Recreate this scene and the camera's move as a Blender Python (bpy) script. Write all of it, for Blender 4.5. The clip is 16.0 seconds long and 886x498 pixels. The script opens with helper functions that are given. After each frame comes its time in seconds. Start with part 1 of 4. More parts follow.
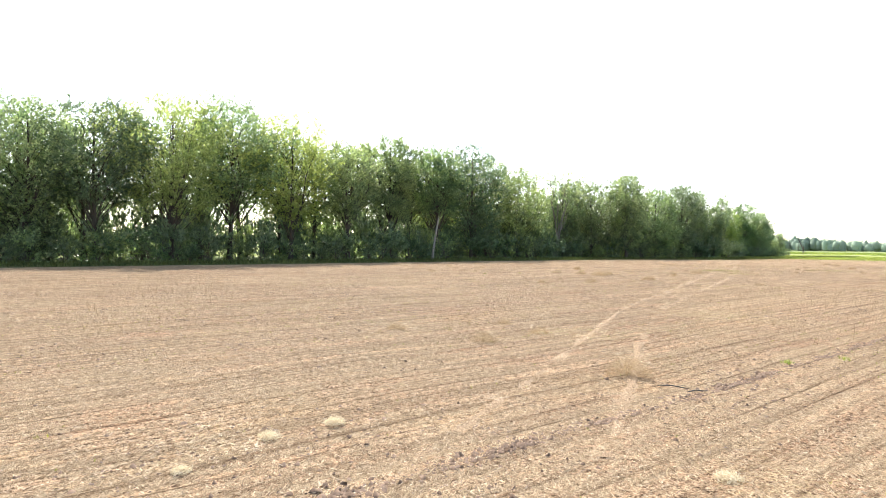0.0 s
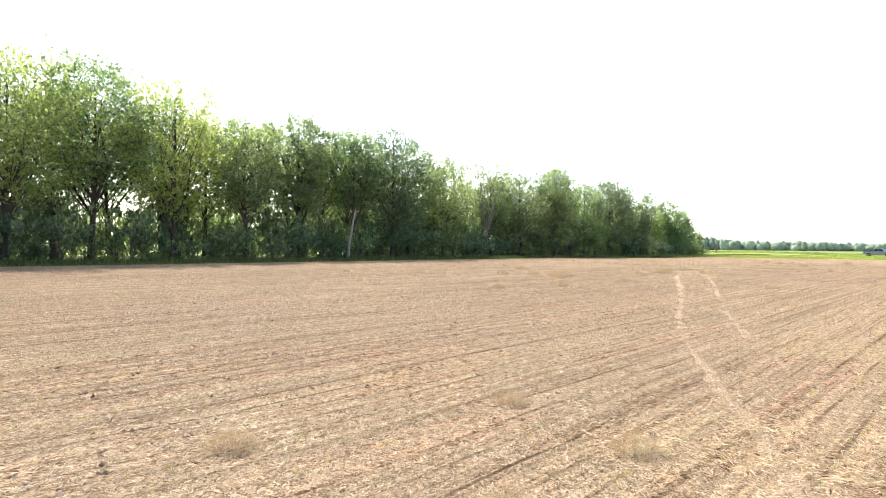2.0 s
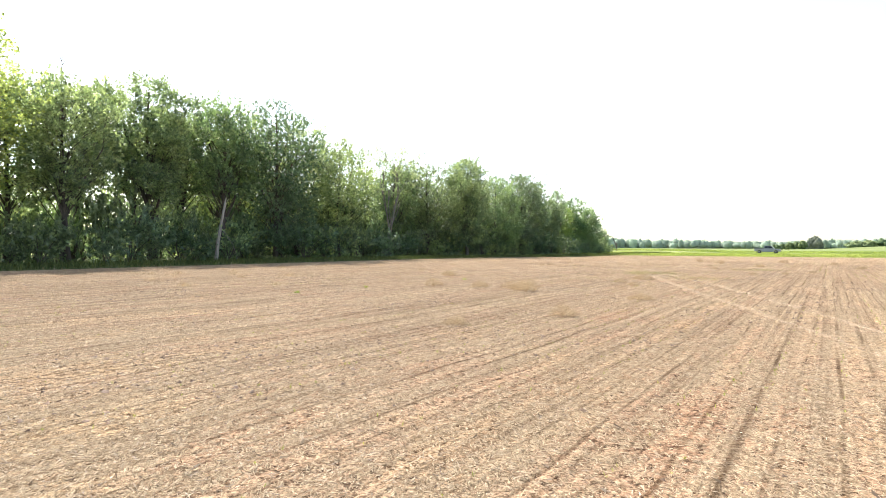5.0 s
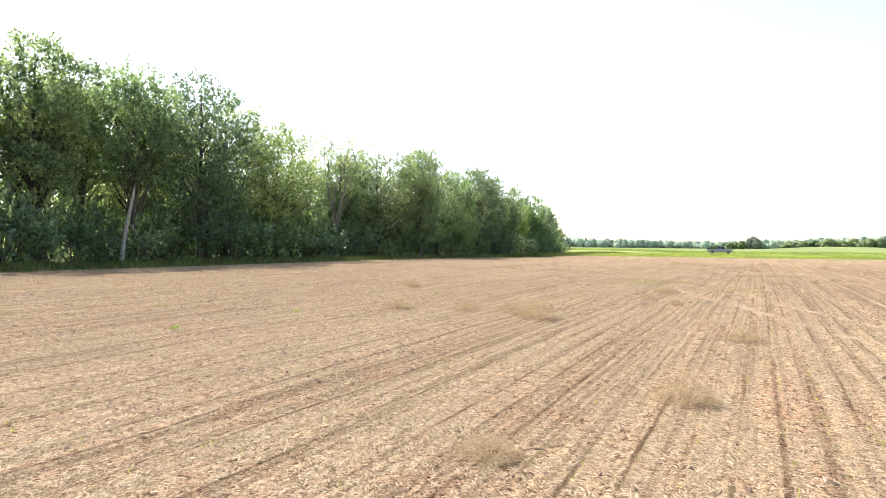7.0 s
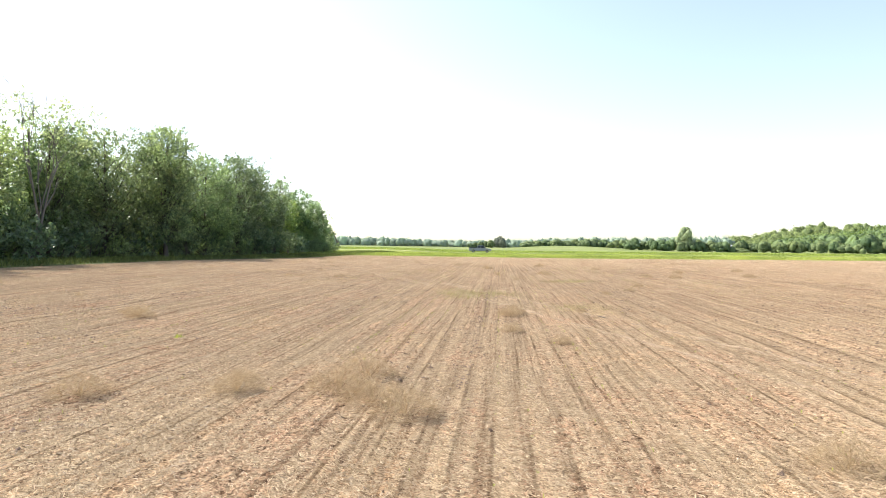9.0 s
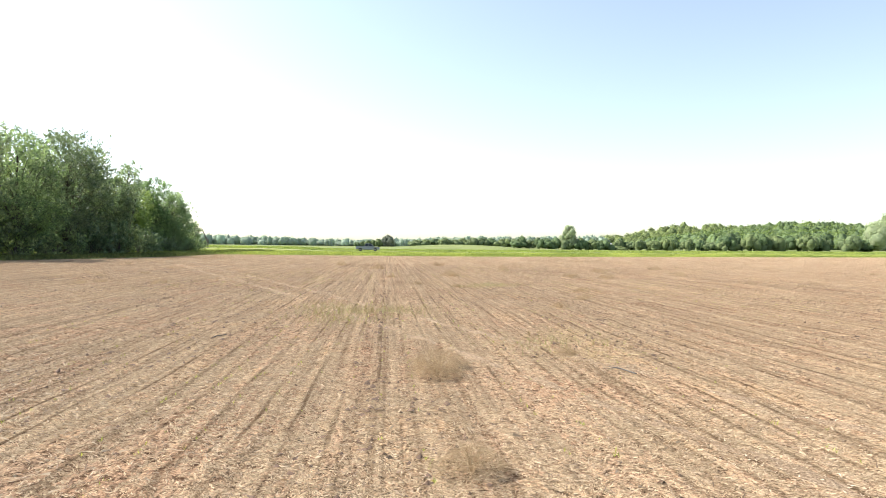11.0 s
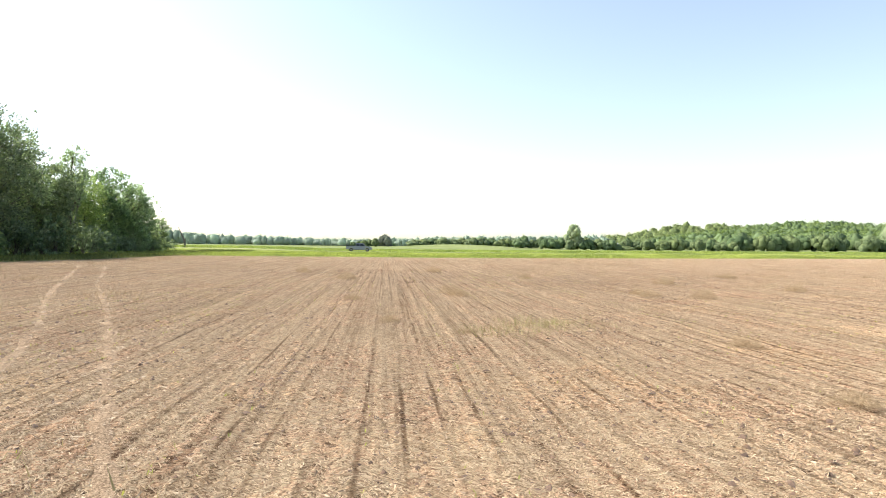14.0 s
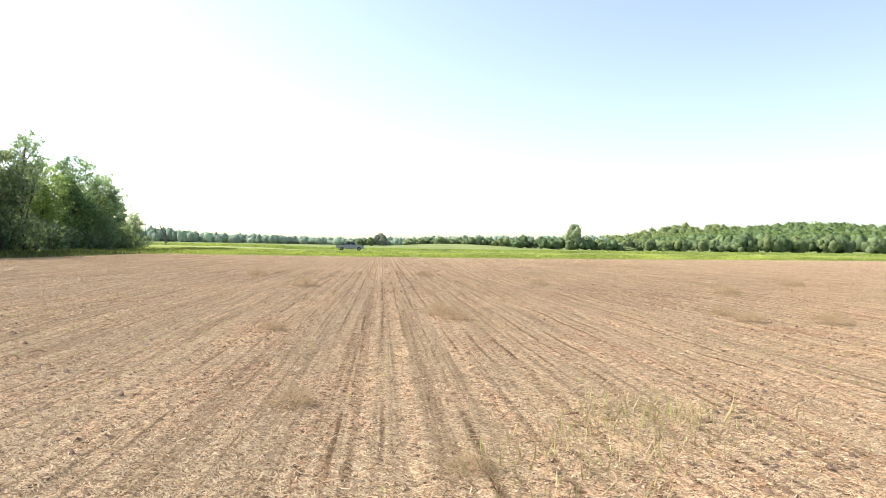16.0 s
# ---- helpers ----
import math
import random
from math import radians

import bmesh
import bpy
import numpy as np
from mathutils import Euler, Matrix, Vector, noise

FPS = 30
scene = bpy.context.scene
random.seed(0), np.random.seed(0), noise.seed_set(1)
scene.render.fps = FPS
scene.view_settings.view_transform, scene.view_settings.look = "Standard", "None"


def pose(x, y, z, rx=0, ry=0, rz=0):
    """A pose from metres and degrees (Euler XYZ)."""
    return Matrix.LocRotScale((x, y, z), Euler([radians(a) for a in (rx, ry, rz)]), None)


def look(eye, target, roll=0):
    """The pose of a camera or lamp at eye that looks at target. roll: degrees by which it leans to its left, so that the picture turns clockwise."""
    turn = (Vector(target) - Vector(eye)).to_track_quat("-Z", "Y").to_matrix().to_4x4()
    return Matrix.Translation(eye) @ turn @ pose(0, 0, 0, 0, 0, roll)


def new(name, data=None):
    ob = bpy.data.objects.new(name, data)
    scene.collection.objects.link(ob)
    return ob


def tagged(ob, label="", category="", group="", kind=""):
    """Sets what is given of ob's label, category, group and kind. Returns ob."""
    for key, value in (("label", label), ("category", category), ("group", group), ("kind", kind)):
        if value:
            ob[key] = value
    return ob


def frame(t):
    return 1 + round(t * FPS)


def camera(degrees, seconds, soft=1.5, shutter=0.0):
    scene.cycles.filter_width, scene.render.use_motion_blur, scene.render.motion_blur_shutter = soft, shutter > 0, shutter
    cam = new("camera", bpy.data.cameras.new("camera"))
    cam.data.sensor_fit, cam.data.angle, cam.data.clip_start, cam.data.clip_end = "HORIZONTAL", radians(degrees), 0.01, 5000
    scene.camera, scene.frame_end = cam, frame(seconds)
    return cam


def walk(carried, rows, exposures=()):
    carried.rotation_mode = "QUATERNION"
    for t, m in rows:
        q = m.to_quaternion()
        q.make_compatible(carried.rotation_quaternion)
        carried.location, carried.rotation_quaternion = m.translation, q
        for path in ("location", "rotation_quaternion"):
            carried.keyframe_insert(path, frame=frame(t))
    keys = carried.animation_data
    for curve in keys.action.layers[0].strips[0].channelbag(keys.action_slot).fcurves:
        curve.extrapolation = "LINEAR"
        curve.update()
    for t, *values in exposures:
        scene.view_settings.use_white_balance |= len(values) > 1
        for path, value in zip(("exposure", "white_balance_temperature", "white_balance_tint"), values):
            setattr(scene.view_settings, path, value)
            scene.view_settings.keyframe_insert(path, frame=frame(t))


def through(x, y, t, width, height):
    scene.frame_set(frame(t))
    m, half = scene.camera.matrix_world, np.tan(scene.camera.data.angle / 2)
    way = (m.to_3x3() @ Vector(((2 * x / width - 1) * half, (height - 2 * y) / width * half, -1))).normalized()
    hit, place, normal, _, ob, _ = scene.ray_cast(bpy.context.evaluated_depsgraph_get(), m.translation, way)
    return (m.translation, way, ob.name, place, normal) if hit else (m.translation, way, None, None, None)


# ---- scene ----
cam = camera(73.6, 16.0, soft=0.5)
PATH = [
    (0, (-2.122, 2.148, 2.134), (-3.682, 3.399, 2.118), 0.6),
    (0.5, (-4.072, 3.651, 2.012), (-5.589, 4.955, 1.995), 0.6),
    (1, (-5.981, 5.139, 1.888), (-7.447, 6.499, 1.875), 0.5),
    (1.5, (-7.837, 6.615, 1.819), (-9.254, 8.027, 1.806), 0.5),
    (2, (-9.607, 8.087, 1.77), (-10.978, 9.543, 1.756), 0.6),
    (2.5, (-11.197, 9.609, 1.713), (-12.521, 11.108, 1.7), 0.5),
    (3, (-12.678, 11.068, 1.668), (-13.953, 12.609, 1.655), 0.5),
    (3.5, (-14.19, 12.603, 1.644), (-15.402, 14.194, 1.63), 0.5),
    (4, (-15.561, 14.099, 1.616), (-16.712, 15.734, 1.602), 0.5),
    (6.5, (-22.007, 21.56, 1.814), (-23.027, 23.28, 1.796), 0.5),
    (7, (-22.972, 23.087, 1.817), (-23.914, 24.852, 1.798), 0.7),
    (7.5, (-23.951, 24.63, 1.844), (-24.756, 26.461, 1.826), 0.7),
    (8, (-24.945, 26.308, 1.874), (-25.571, 28.208, 1.858), 1.0),
    (8.5, (-25.819, 28.089, 1.923), (-26.251, 30.041, 1.91), 1.2),
    (9, (-26.519, 29.936, 2.019), (-26.709, 31.927, 2.004), 1.1),
    (11.5, (-26.851, 41.705, 1.661), (-26.659, 43.695, 1.651), 1.0),
    (12, (-26.63, 43.859, 1.679), (-26.439, 45.85, 1.67), 1.1),
    (12.5, (-26.382, 45.975, 1.702), (-26.193, 47.966, 1.694), 1.0),
    (13, (-26.119, 48.12, 1.71), (-25.93, 50.111, 1.701), 1.1),
    (13.5, (-25.863, 50.119, 1.715), (-25.673, 52.109, 1.705), 1.1),
    (14, (-25.606, 52.046, 1.701), (-25.414, 54.037, 1.69), 1.0),
    (14.5, (-25.34, 53.907, 1.67), (-25.146, 55.897, 1.66), 1.0),
    (15, (-25.101, 55.738, 1.649), (-24.902, 57.728, 1.639), 1.0),
    (15.5, (-24.866, 57.566, 1.633), (-24.669, 59.556, 1.622), 1.1),
    (16, (-24.669, 59.365, 1.587), (-24.467, 61.355, 1.575), 1.3),
]
walk(cam, [(t, look(eye, at, roll)) for t, eye, at, roll in PATH],
     exposures=[(0.0, 1.65), (4.0, 1.66), (7.0, 1.62), (8.0, 1.56), (9.0, 1.41), (11.5, 1.28), (16.0, 1.28)])

SUN_YAW, SUN_HEIGHT = 68.0, 43.0
toward_sun = Vector((-math.sin(radians(SUN_YAW)) * math.cos(radians(SUN_HEIGHT)),
                     math.cos(radians(SUN_YAW)) * math.cos(radians(SUN_HEIGHT)), math.sin(radians(SUN_HEIGHT))))
world = bpy.data.worlds.new("sky")
scene.world = world
world.use_nodes = True
sky = world.node_tree.nodes.new("ShaderNodeTexSky")
sky.sky_type, sky.sun_disc = "NISHITA", False
sky.sun_elevation, sky.sun_rotation = radians(SUN_HEIGHT), radians(-SUN_YAW)
sky.air_density, sky.dust_density, sky.ozone_density = 1.0, 1.0, 1.0
background = world.node_tree.nodes["Background"]
background.inputs["Strength"].default_value = 0.11
haze = world.node_tree.nodes.new("ShaderNodeHueSaturation")
haze.inputs["Saturation"].default_value, haze.inputs["Value"].default_value = 0.78, 1.05
world.node_tree.links.new(sky.outputs["Color"], haze.inputs["Color"])
world.node_tree.links.new(haze.outputs["Color"], background.inputs["Color"])
sun_data = bpy.data.lights.new("sun", "SUN")
sun_data.energy, sun_data.angle, sun_data.color = 4.35, radians(0.6), (1.0, 0.95, 0.87)
sun = new("sun", sun_data)
sun.matrix_world = look(toward_sun * 200, (0, 0, 0))

# ---- materials ----


def node_material(name):
    mat = bpy.data.materials.new(name)
    mat.use_nodes = True
    nodes, links = mat.node_tree.nodes, mat.node_tree.links
    return mat, nodes, links, nodes["Principled BSDF"]


def ramp(nodes, links, source, stops):
    node = nodes.new("ShaderNodeValToRGB")
    el = node.color_ramp.elements
    while len(el) < len(stops):
        el.new(0.5)
    for e, (at, col) in zip(el, stops):
        e.position, e.color = at, (*col, 1)
    links.new(source, node.inputs[0])
    return node.outputs[0]


def noise_at(nodes, links, scale, detail=3.0, rough=0.6, stretch=None):
    geo = nodes.new("ShaderNodeNewGeometry")
    src = geo.outputs["Position"]
    if stretch:
        mapping = nodes.new("ShaderNodeMapping")
        mapping.inputs["Scale"].default_value = stretch
        links.new(src, mapping.inputs["Vector"])
        src = mapping.outputs[0]
    tex = nodes.new("ShaderNodeTexNoise")
    tex.inputs["Scale"].default_value, tex.inputs["Detail"].default_value, tex.inputs["Roughness"].default_value = scale, detail, rough
    links.new(src, tex.inputs["Vector"])
    return tex.outputs["Fac"]


def mix(nodes, links, fac, a, b, blend="MIX"):
    node = nodes.new("ShaderNodeMix")
    node.data_type, node.blend_type = "RGBA", blend
    for value, slot in ((fac, 0), (a, 6), (b, 7)):
        if isinstance(value, (int, float)):
            node.inputs[slot].default_value = value
        elif isinstance(value, tuple):
            node.inputs[slot].default_value = (*value, 1)
        else:
            links.new(value, node.inputs[slot])
    return node.outputs[2]


def bump(nodes, links, bsdf, height, strength, distance):
    node = nodes.new("ShaderNodeBump")
    node.inputs["Strength"].default_value, node.inputs["Distance"].default_value = strength, distance
    links.new(height, node.inputs["Height"])
    links.new(node.outputs[0], bsdf.inputs["Normal"])


def plain(name, color, rough=0.6, metal=0.0, grain=0.12, scale=30.0):
    mat, n, l, b = node_material(name)
    f = noise_at(n, l, scale)
    lo = tuple(c * (1 - grain) for c in color)
    hi = tuple(min(1, c * (1 + grain)) for c in color)
    l.new(ramp(n, l, f, [(0.3, lo), (0.7, hi)]), b.inputs["Base Color"])
    b.inputs["Roughness"].default_value, b.inputs["Metallic"].default_value = rough, metal
    return mat


def leaf_material(name, dark, light, through=0.4, lime=None, clumps=0.0, gloss=0.5):
    """Leaves: each one its own shade, each plant its own, light passing through."""
    mat, n, l, b = node_material(name)
    geo = n.new("ShaderNodeNewGeometry")
    each = ramp(n, l, geo.outputs["Random Per Island"], [(0.0, dark), (0.75, light), (1.0, tuple(min(1, c * 1.35) for c in light))])
    info = n.new("ShaderNodeObjectInfo")
    plant = ramp(n, l, info.outputs["Random"], [(0.0, (0.74, 0.86, 0.78)), (0.5, (1, 1, 1)), (1.0, (1.14, 1.1, 0.92))])
    col = mix(n, l, 1.0, each, plant, "MULTIPLY")
    if clumps:
        col = mix(n, l, 1.0, col, ramp(n, l, noise_at(n, l, clumps, 2.0), [(0.35, (0.6, 0.66, 0.64)), (0.65, (1.3, 1.26, 1.12))]), "MULTIPLY")
    l.new(col, b.inputs["Base Color"])
    b.inputs["Roughness"].default_value = 0.45 if gloss > 0.2 else 0.8
    b.inputs["Specular IOR Level"].default_value = gloss
    tr = n.new("ShaderNodeBsdfTranslucent")
    l.new(mix(n, l, 1.0, col, lime or (1.45, 1.48, 0.92), "MULTIPLY"), tr.inputs["Color"])
    ms = n.new("ShaderNodeMixShader")
    ms.inputs[0].default_value = through
    l.new(b.outputs[0], ms.inputs[1])
    l.new(tr.outputs[0], ms.inputs[2])
    l.new(ms.outputs[0], n["Material Output"].inputs["Surface"])
    return mat


def straw_material(name, stops, rough=0.55, through=0.15):
    mat, n, l, b = node_material(name)
    geo = n.new("ShaderNodeNewGeometry")
    col = ramp(n, l, geo.outputs["Random Per Island"], stops)
    l.new(col, b.inputs["Base Color"])
    b.inputs["Roughness"].default_value = rough
    b.inputs["Diffuse Roughness"].default_value = 0.4
    if through:
        tr = n.new("ShaderNodeBsdfTranslucent")
        l.new(col, tr.inputs["Color"])
        ms = n.new("ShaderNodeMixShader")
        ms.inputs[0].default_value = through
        l.new(b.outputs[0], ms.inputs[1])
        l.new(tr.outputs[0], ms.inputs[2])
        l.new(ms.outputs[0], n["Material Output"].inputs["Surface"])
    return mat


ROW = 0.38


def math_node(nodes, links, kind, *values):
    node = nodes.new("ShaderNodeMath")
    node.operation = kind
    for slot, value in enumerate(values):
        if isinstance(value, (int, float)):
            node.inputs[slot].default_value = value
        else:
            links.new(value, node.inputs[slot])
    return node.outputs[0]


def straw_layer(n, l, source, angle, length, width, absent):
    """Flattened bits of straw, all lying one way: how much of one lies here, its own shade, its roundness."""
    turned = n.new("ShaderNodeMapping")
    turned.inputs["Rotation"].default_value = (0, 0, angle)
    l.new(source, turned.inputs["Vector"])
    sized = n.new("ShaderNodeMapping")
    sized.inputs["Scale"].default_value, sized.inputs["Location"].default_value = (1 / length, 1 / width, 0), (angle * 7.3, angle * 3.1, 0)
    l.new(turned.outputs[0], sized.inputs["Vector"])
    cell = n.new("ShaderNodeTexVoronoi")
    cell.voronoi_dimensions = "2D"
    cell.inputs["Scale"].default_value = 1.0
    l.new(sized.outputs[0], cell.inputs["Vector"])
    split = n.new("ShaderNodeSeparateColor")
    l.new(cell.outputs["Color"], split.inputs[0])
    there = math_node(n, l, "GREATER_THAN", split.outputs[0], absent)
    edge = n.new("ShaderNodeMapRange")
    edge.inputs[1].default_value, edge.inputs[2].default_value, edge.inputs[3].default_value, edge.inputs[4].default_value = 0.26, 0.44, 1.0, 0.0
    l.new(cell.outputs["Distance"], edge.inputs[0])
    mask = math_node(n, l, "MULTIPLY", edge.outputs[0], there)
    shade = ramp(n, l, split.outputs[1], [(0.0, (0.22, 0.147, 0.086)), (0.3, (0.43, 0.306, 0.188)), (0.7, (0.605, 0.455, 0.29)), (1.0, (0.73, 0.575, 0.39))])
    return mask, shade


def soil_material():
    mat, n, l, b = node_material("stubble_soil")
    geo = n.new("ShaderNodeNewGeometry")
    sep = n.new("ShaderNodeSeparateXYZ")
    l.new(geo.outputs["Position"], sep.inputs[0])
    # crumbled earth; shade in its cracks and between lumps is darkened into the colour
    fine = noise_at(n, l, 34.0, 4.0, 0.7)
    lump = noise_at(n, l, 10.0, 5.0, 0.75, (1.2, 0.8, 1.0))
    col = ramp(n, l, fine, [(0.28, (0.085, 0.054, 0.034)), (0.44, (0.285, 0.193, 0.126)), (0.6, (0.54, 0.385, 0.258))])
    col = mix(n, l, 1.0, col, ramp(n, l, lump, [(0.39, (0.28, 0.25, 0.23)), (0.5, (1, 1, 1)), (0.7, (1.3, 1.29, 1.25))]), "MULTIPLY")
    big = noise_at(n, l, 0.09, 4.0, 0.55)
    col = mix(n, l, 1.0, col, ramp(n, l, big, [(0.34, (0.93, 0.84, 0.78)), (0.5, (1.04, 0.995, 0.94)), (0.66, (1.16, 1.14, 1.06))]), "MULTIPLY")
    col = mix(n, l, 1.0, col, ramp(n, l, noise_at(n, l, 0.55, 3.0, 0.6, (1.0, 0.6, 1.0)), [(0.38, (0.95, 0.89, 0.87)), (0.5, (1, 1, 1)), (0.62, (1.05, 1.05, 0.98))]), "MULTIPLY")
    # long drawn bands along the rows: more straw, less straw
    bands = noise_at(n, l, 1.0, 4.0, 0.75, (2.6, 0.035, 0.0))
    clumps = noise_at(n, l, 3.2, 4.0, 0.7, (1.2, 0.7, 1.0))
    absent = math_node(n, l, "MULTIPLY_ADD", bands, -2.6, 2.05)
    absent = math_node(n, l, "MULTIPLY_ADD", clumps, -2.2, math_node(n, l, "ADD", absent, 0.85))
    absent = math_node(n, l, "MULTIPLY_ADD", noise_at(n, l, 0.4, 3.0, 0.6), -1.8, math_node(n, l, "ADD", absent, 0.9))
    absent = math_node(n, l, "MINIMUM", math_node(n, l, "MAXIMUM", absent, 0.12), 0.9)
    # straw curls a little
    curl = n.new("ShaderNodeTexNoise")
    curl.inputs["Scale"].default_value, curl.inputs["Detail"].default_value = 9.0, 2.0
    l.new(geo.outputs["Position"], curl.inputs["Vector"])
    shift = n.new("ShaderNodeVectorMath")
    shift.operation = "MULTIPLY_ADD"
    shift.inputs[1].default_value = (0.09, 0.09, 0.0)
    l.new(curl.outputs["Color"], shift.inputs[0])
    l.new(geo.outputs["Position"], shift.inputs[2])
    height = math_node(n, l, "MULTIPLY_ADD", lump, 1.6, math_node(n, l, "MULTIPLY", fine, 0.5))
    for angle, length, width in ((0.35, 0.085, 0.012), (1.25, 0.095, 0.0135), (2.05, 0.075, 0.011), (2.8, 0.11, 0.015), (0.8, 0.12, 0.017)):
        mask, shade = straw_layer(n, l, shift.outputs[0], angle, length, width, absent)
        col = mix(n, l, mask, col, shade)
        height = math_node(n, l, "MULTIPLY_ADD", mask, 0.32, height)
    # planted lines: the shade of their slots is painted dark, each row by its own strength
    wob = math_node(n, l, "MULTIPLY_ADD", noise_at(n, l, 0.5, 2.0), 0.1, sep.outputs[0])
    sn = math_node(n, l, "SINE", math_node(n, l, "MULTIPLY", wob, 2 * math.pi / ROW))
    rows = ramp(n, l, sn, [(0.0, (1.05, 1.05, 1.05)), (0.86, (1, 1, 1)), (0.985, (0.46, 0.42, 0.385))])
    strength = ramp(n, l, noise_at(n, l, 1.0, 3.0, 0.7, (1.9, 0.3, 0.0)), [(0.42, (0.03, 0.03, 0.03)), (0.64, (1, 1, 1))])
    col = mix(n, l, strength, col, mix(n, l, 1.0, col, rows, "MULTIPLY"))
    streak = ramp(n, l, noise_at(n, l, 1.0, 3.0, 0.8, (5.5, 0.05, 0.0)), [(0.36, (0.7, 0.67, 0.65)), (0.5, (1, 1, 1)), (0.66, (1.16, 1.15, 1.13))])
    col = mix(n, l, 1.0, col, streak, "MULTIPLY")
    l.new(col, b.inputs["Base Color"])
    b.inputs["Roughness"].default_value = 0.95
    b.inputs["Specular IOR Level"].default_value = 0.03
    b.inputs["Diffuse Roughness"].default_value = 0.5
    bump(n, l, b, height, 1.0, 0.036)
    return mat


def turf_material(name, stops, scale=0.35, fine_scale=9.0):
    mat, n, l, b = node_material(name)
    patch = noise_at(n, l, scale, 4.0, 0.6)
    blades = noise_at(n, l, fine_scale, 3.0, 0.7, (1.0, 0.6, 1.0))
    col = ramp(n, l, patch, stops)
    shade = ramp(n, l, blades, [(0.3, (0.55, 0.6, 0.5)), (0.65, (1.1, 1.1, 1.05))])
    l.new(mix(n, l, 1.0, col, shade, "MULTIPLY"), b.inputs["Base Color"])
    b.inputs["Roughness"].default_value = 0.9
    b.inputs["Specular IOR Level"].default_value = 0.1
    bump(n, l, b, blades, 0.8, 0.15)
    return mat


def bark_material(name, dark, light):
    mat, n, l, b = node_material(name)
    f = noise_at(n, l, 5.0, 5.0, 0.7, (1.0, 1.0, 0.25))
    l.new(ramp(n, l, f, [(0.3, dark), (0.7, light)]), b.inputs["Base Color"])
    b.inputs["Roughness"].default_value = 0.9
    bump(n, l, b, f, 0.8, 0.04)
    return mat


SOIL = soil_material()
VERGE = turf_material("verge_turf", [(0.3, (0.05, 0.075, 0.025)), (0.55, (0.1, 0.125, 0.045)), (0.75, (0.17, 0.15, 0.08))])
MEADOW = turf_material("meadow_turf", [(0.25, (0.15, 0.19, 0.045)), (0.5, (0.23, 0.26, 0.07)), (0.75, (0.33, 0.32, 0.12))], 0.3, 4.0)
CROP = turf_material("crop_turf", [(0.3, (0.14, 0.172, 0.055)), (0.7, (0.23, 0.25, 0.1))], 0.05, 1.2)
LANE = turf_material("lane_turf", [(0.3, (0.28, 0.28, 0.13)), (0.7, (0.38, 0.35, 0.19))], 0.3, 4.0)
LEAF = leaf_material("tree_leaves", (0.115, 0.153, 0.098), (0.275, 0.335, 0.2), 0.55, (1.4, 1.45, 0.98), 0.45, 0.6)
LEAF_PALE = leaf_material("pale_leaves", (0.155, 0.198, 0.128), (0.325, 0.385, 0.245), 0.52, (1.4, 1.45, 1.0))
# darker leaves; on shrubs and end trees the tone stands in for shade
LEAF_DARK = leaf_material("dark_leaves", (0.07, 0.1, 0.063), (0.165, 0.215, 0.126), 0.42, (1.4, 1.45, 1.0), 0.0, 0.6)
# yellow-green leaves; on inner trees the bright colour imitates sunlit foliage
LEAF_LIME = leaf_material("lime_leaves", (0.15, 0.195, 0.085), (0.31, 0.365, 0.165), 0.6)
LEAF_FAR = leaf_material("far_leaves", (0.115, 0.155, 0.06), (0.2, 0.25, 0.088), 0.3, (1.1, 1.15, 0.7), 0.06, 0.1)
# horizon treeline: the air's haze is put into this pale leaf colour
LEAF_HAZE = leaf_material("haze_pale_leaves", (0.35, 0.378, 0.325), (0.45, 0.482, 0.415), 0.42, (1.0, 1.05, 0.9), 0.0, 0.1)
# round tree: haze is mixed into the leaf colour as grey
LEAF_GREY_HAZE = leaf_material("haze_grey_leaves", (0.16, 0.182, 0.16), (0.25, 0.27, 0.225), 0.4, (1.0, 1.0, 0.9), 0.3, 0.1)
LEAF_MID = leaf_material("hedge_leaves", (0.125, 0.162, 0.092), (0.235, 0.282, 0.158), 0.42, (1.1, 1.15, 0.8), 0.2, 0.1)
# darker green for filler bodies: the shade inside far crowns, as colour
LEAF_CORE_SHADE = leaf_material("crown_shade_leaves", (0.1, 0.136, 0.066), (0.13, 0.168, 0.082), 0.1, None, 0.0, 0.1)
# single far trees: light and haze lift this leaf colour, no species meant
LEAF_HAZE_LIGHT = leaf_material("haze_lightened_leaves", (0.22, 0.27, 0.17), (0.36, 0.42, 0.28), 0.45, (1.1, 1.15, 0.8), 0.0, 0.1)
LEAF_WEED = leaf_material("weed_leaves", (0.25, 0.29, 0.085), (0.31, 0.345, 0.11), 0.25, None, 0.08, 0.12)
GRASS = leaf_material("grass_blades", (0.045, 0.062, 0.025), (0.105, 0.122, 0.05), 0.25, None, 0.3, 0.12)
BARK = bark_material("bark", (0.035, 0.029, 0.023), (0.105, 0.09, 0.072))
BARK_PALE = bark_material("pale_bark", (0.16, 0.14, 0.12), (0.38, 0.35, 0.3))
SNAG = bark_material("snag_bark", (0.06, 0.052, 0.045), (0.16, 0.14, 0.12))
DEADWOOD = bark_material("deadwood", (0.1, 0.09, 0.078), (0.22, 0.2, 0.175))
STRAW = straw_material("straw", [(0.0, (0.16, 0.104, 0.062)), (0.3, (0.32, 0.226, 0.14)), (0.7, (0.46, 0.34, 0.21)), (1.0, (0.6, 0.465, 0.31))], 0.8, 0.05)
STRAW_PALE = straw_material("pale_straw", [(0.0, (0.66, 0.55, 0.36)), (1.0, (0.88, 0.8, 0.6))])
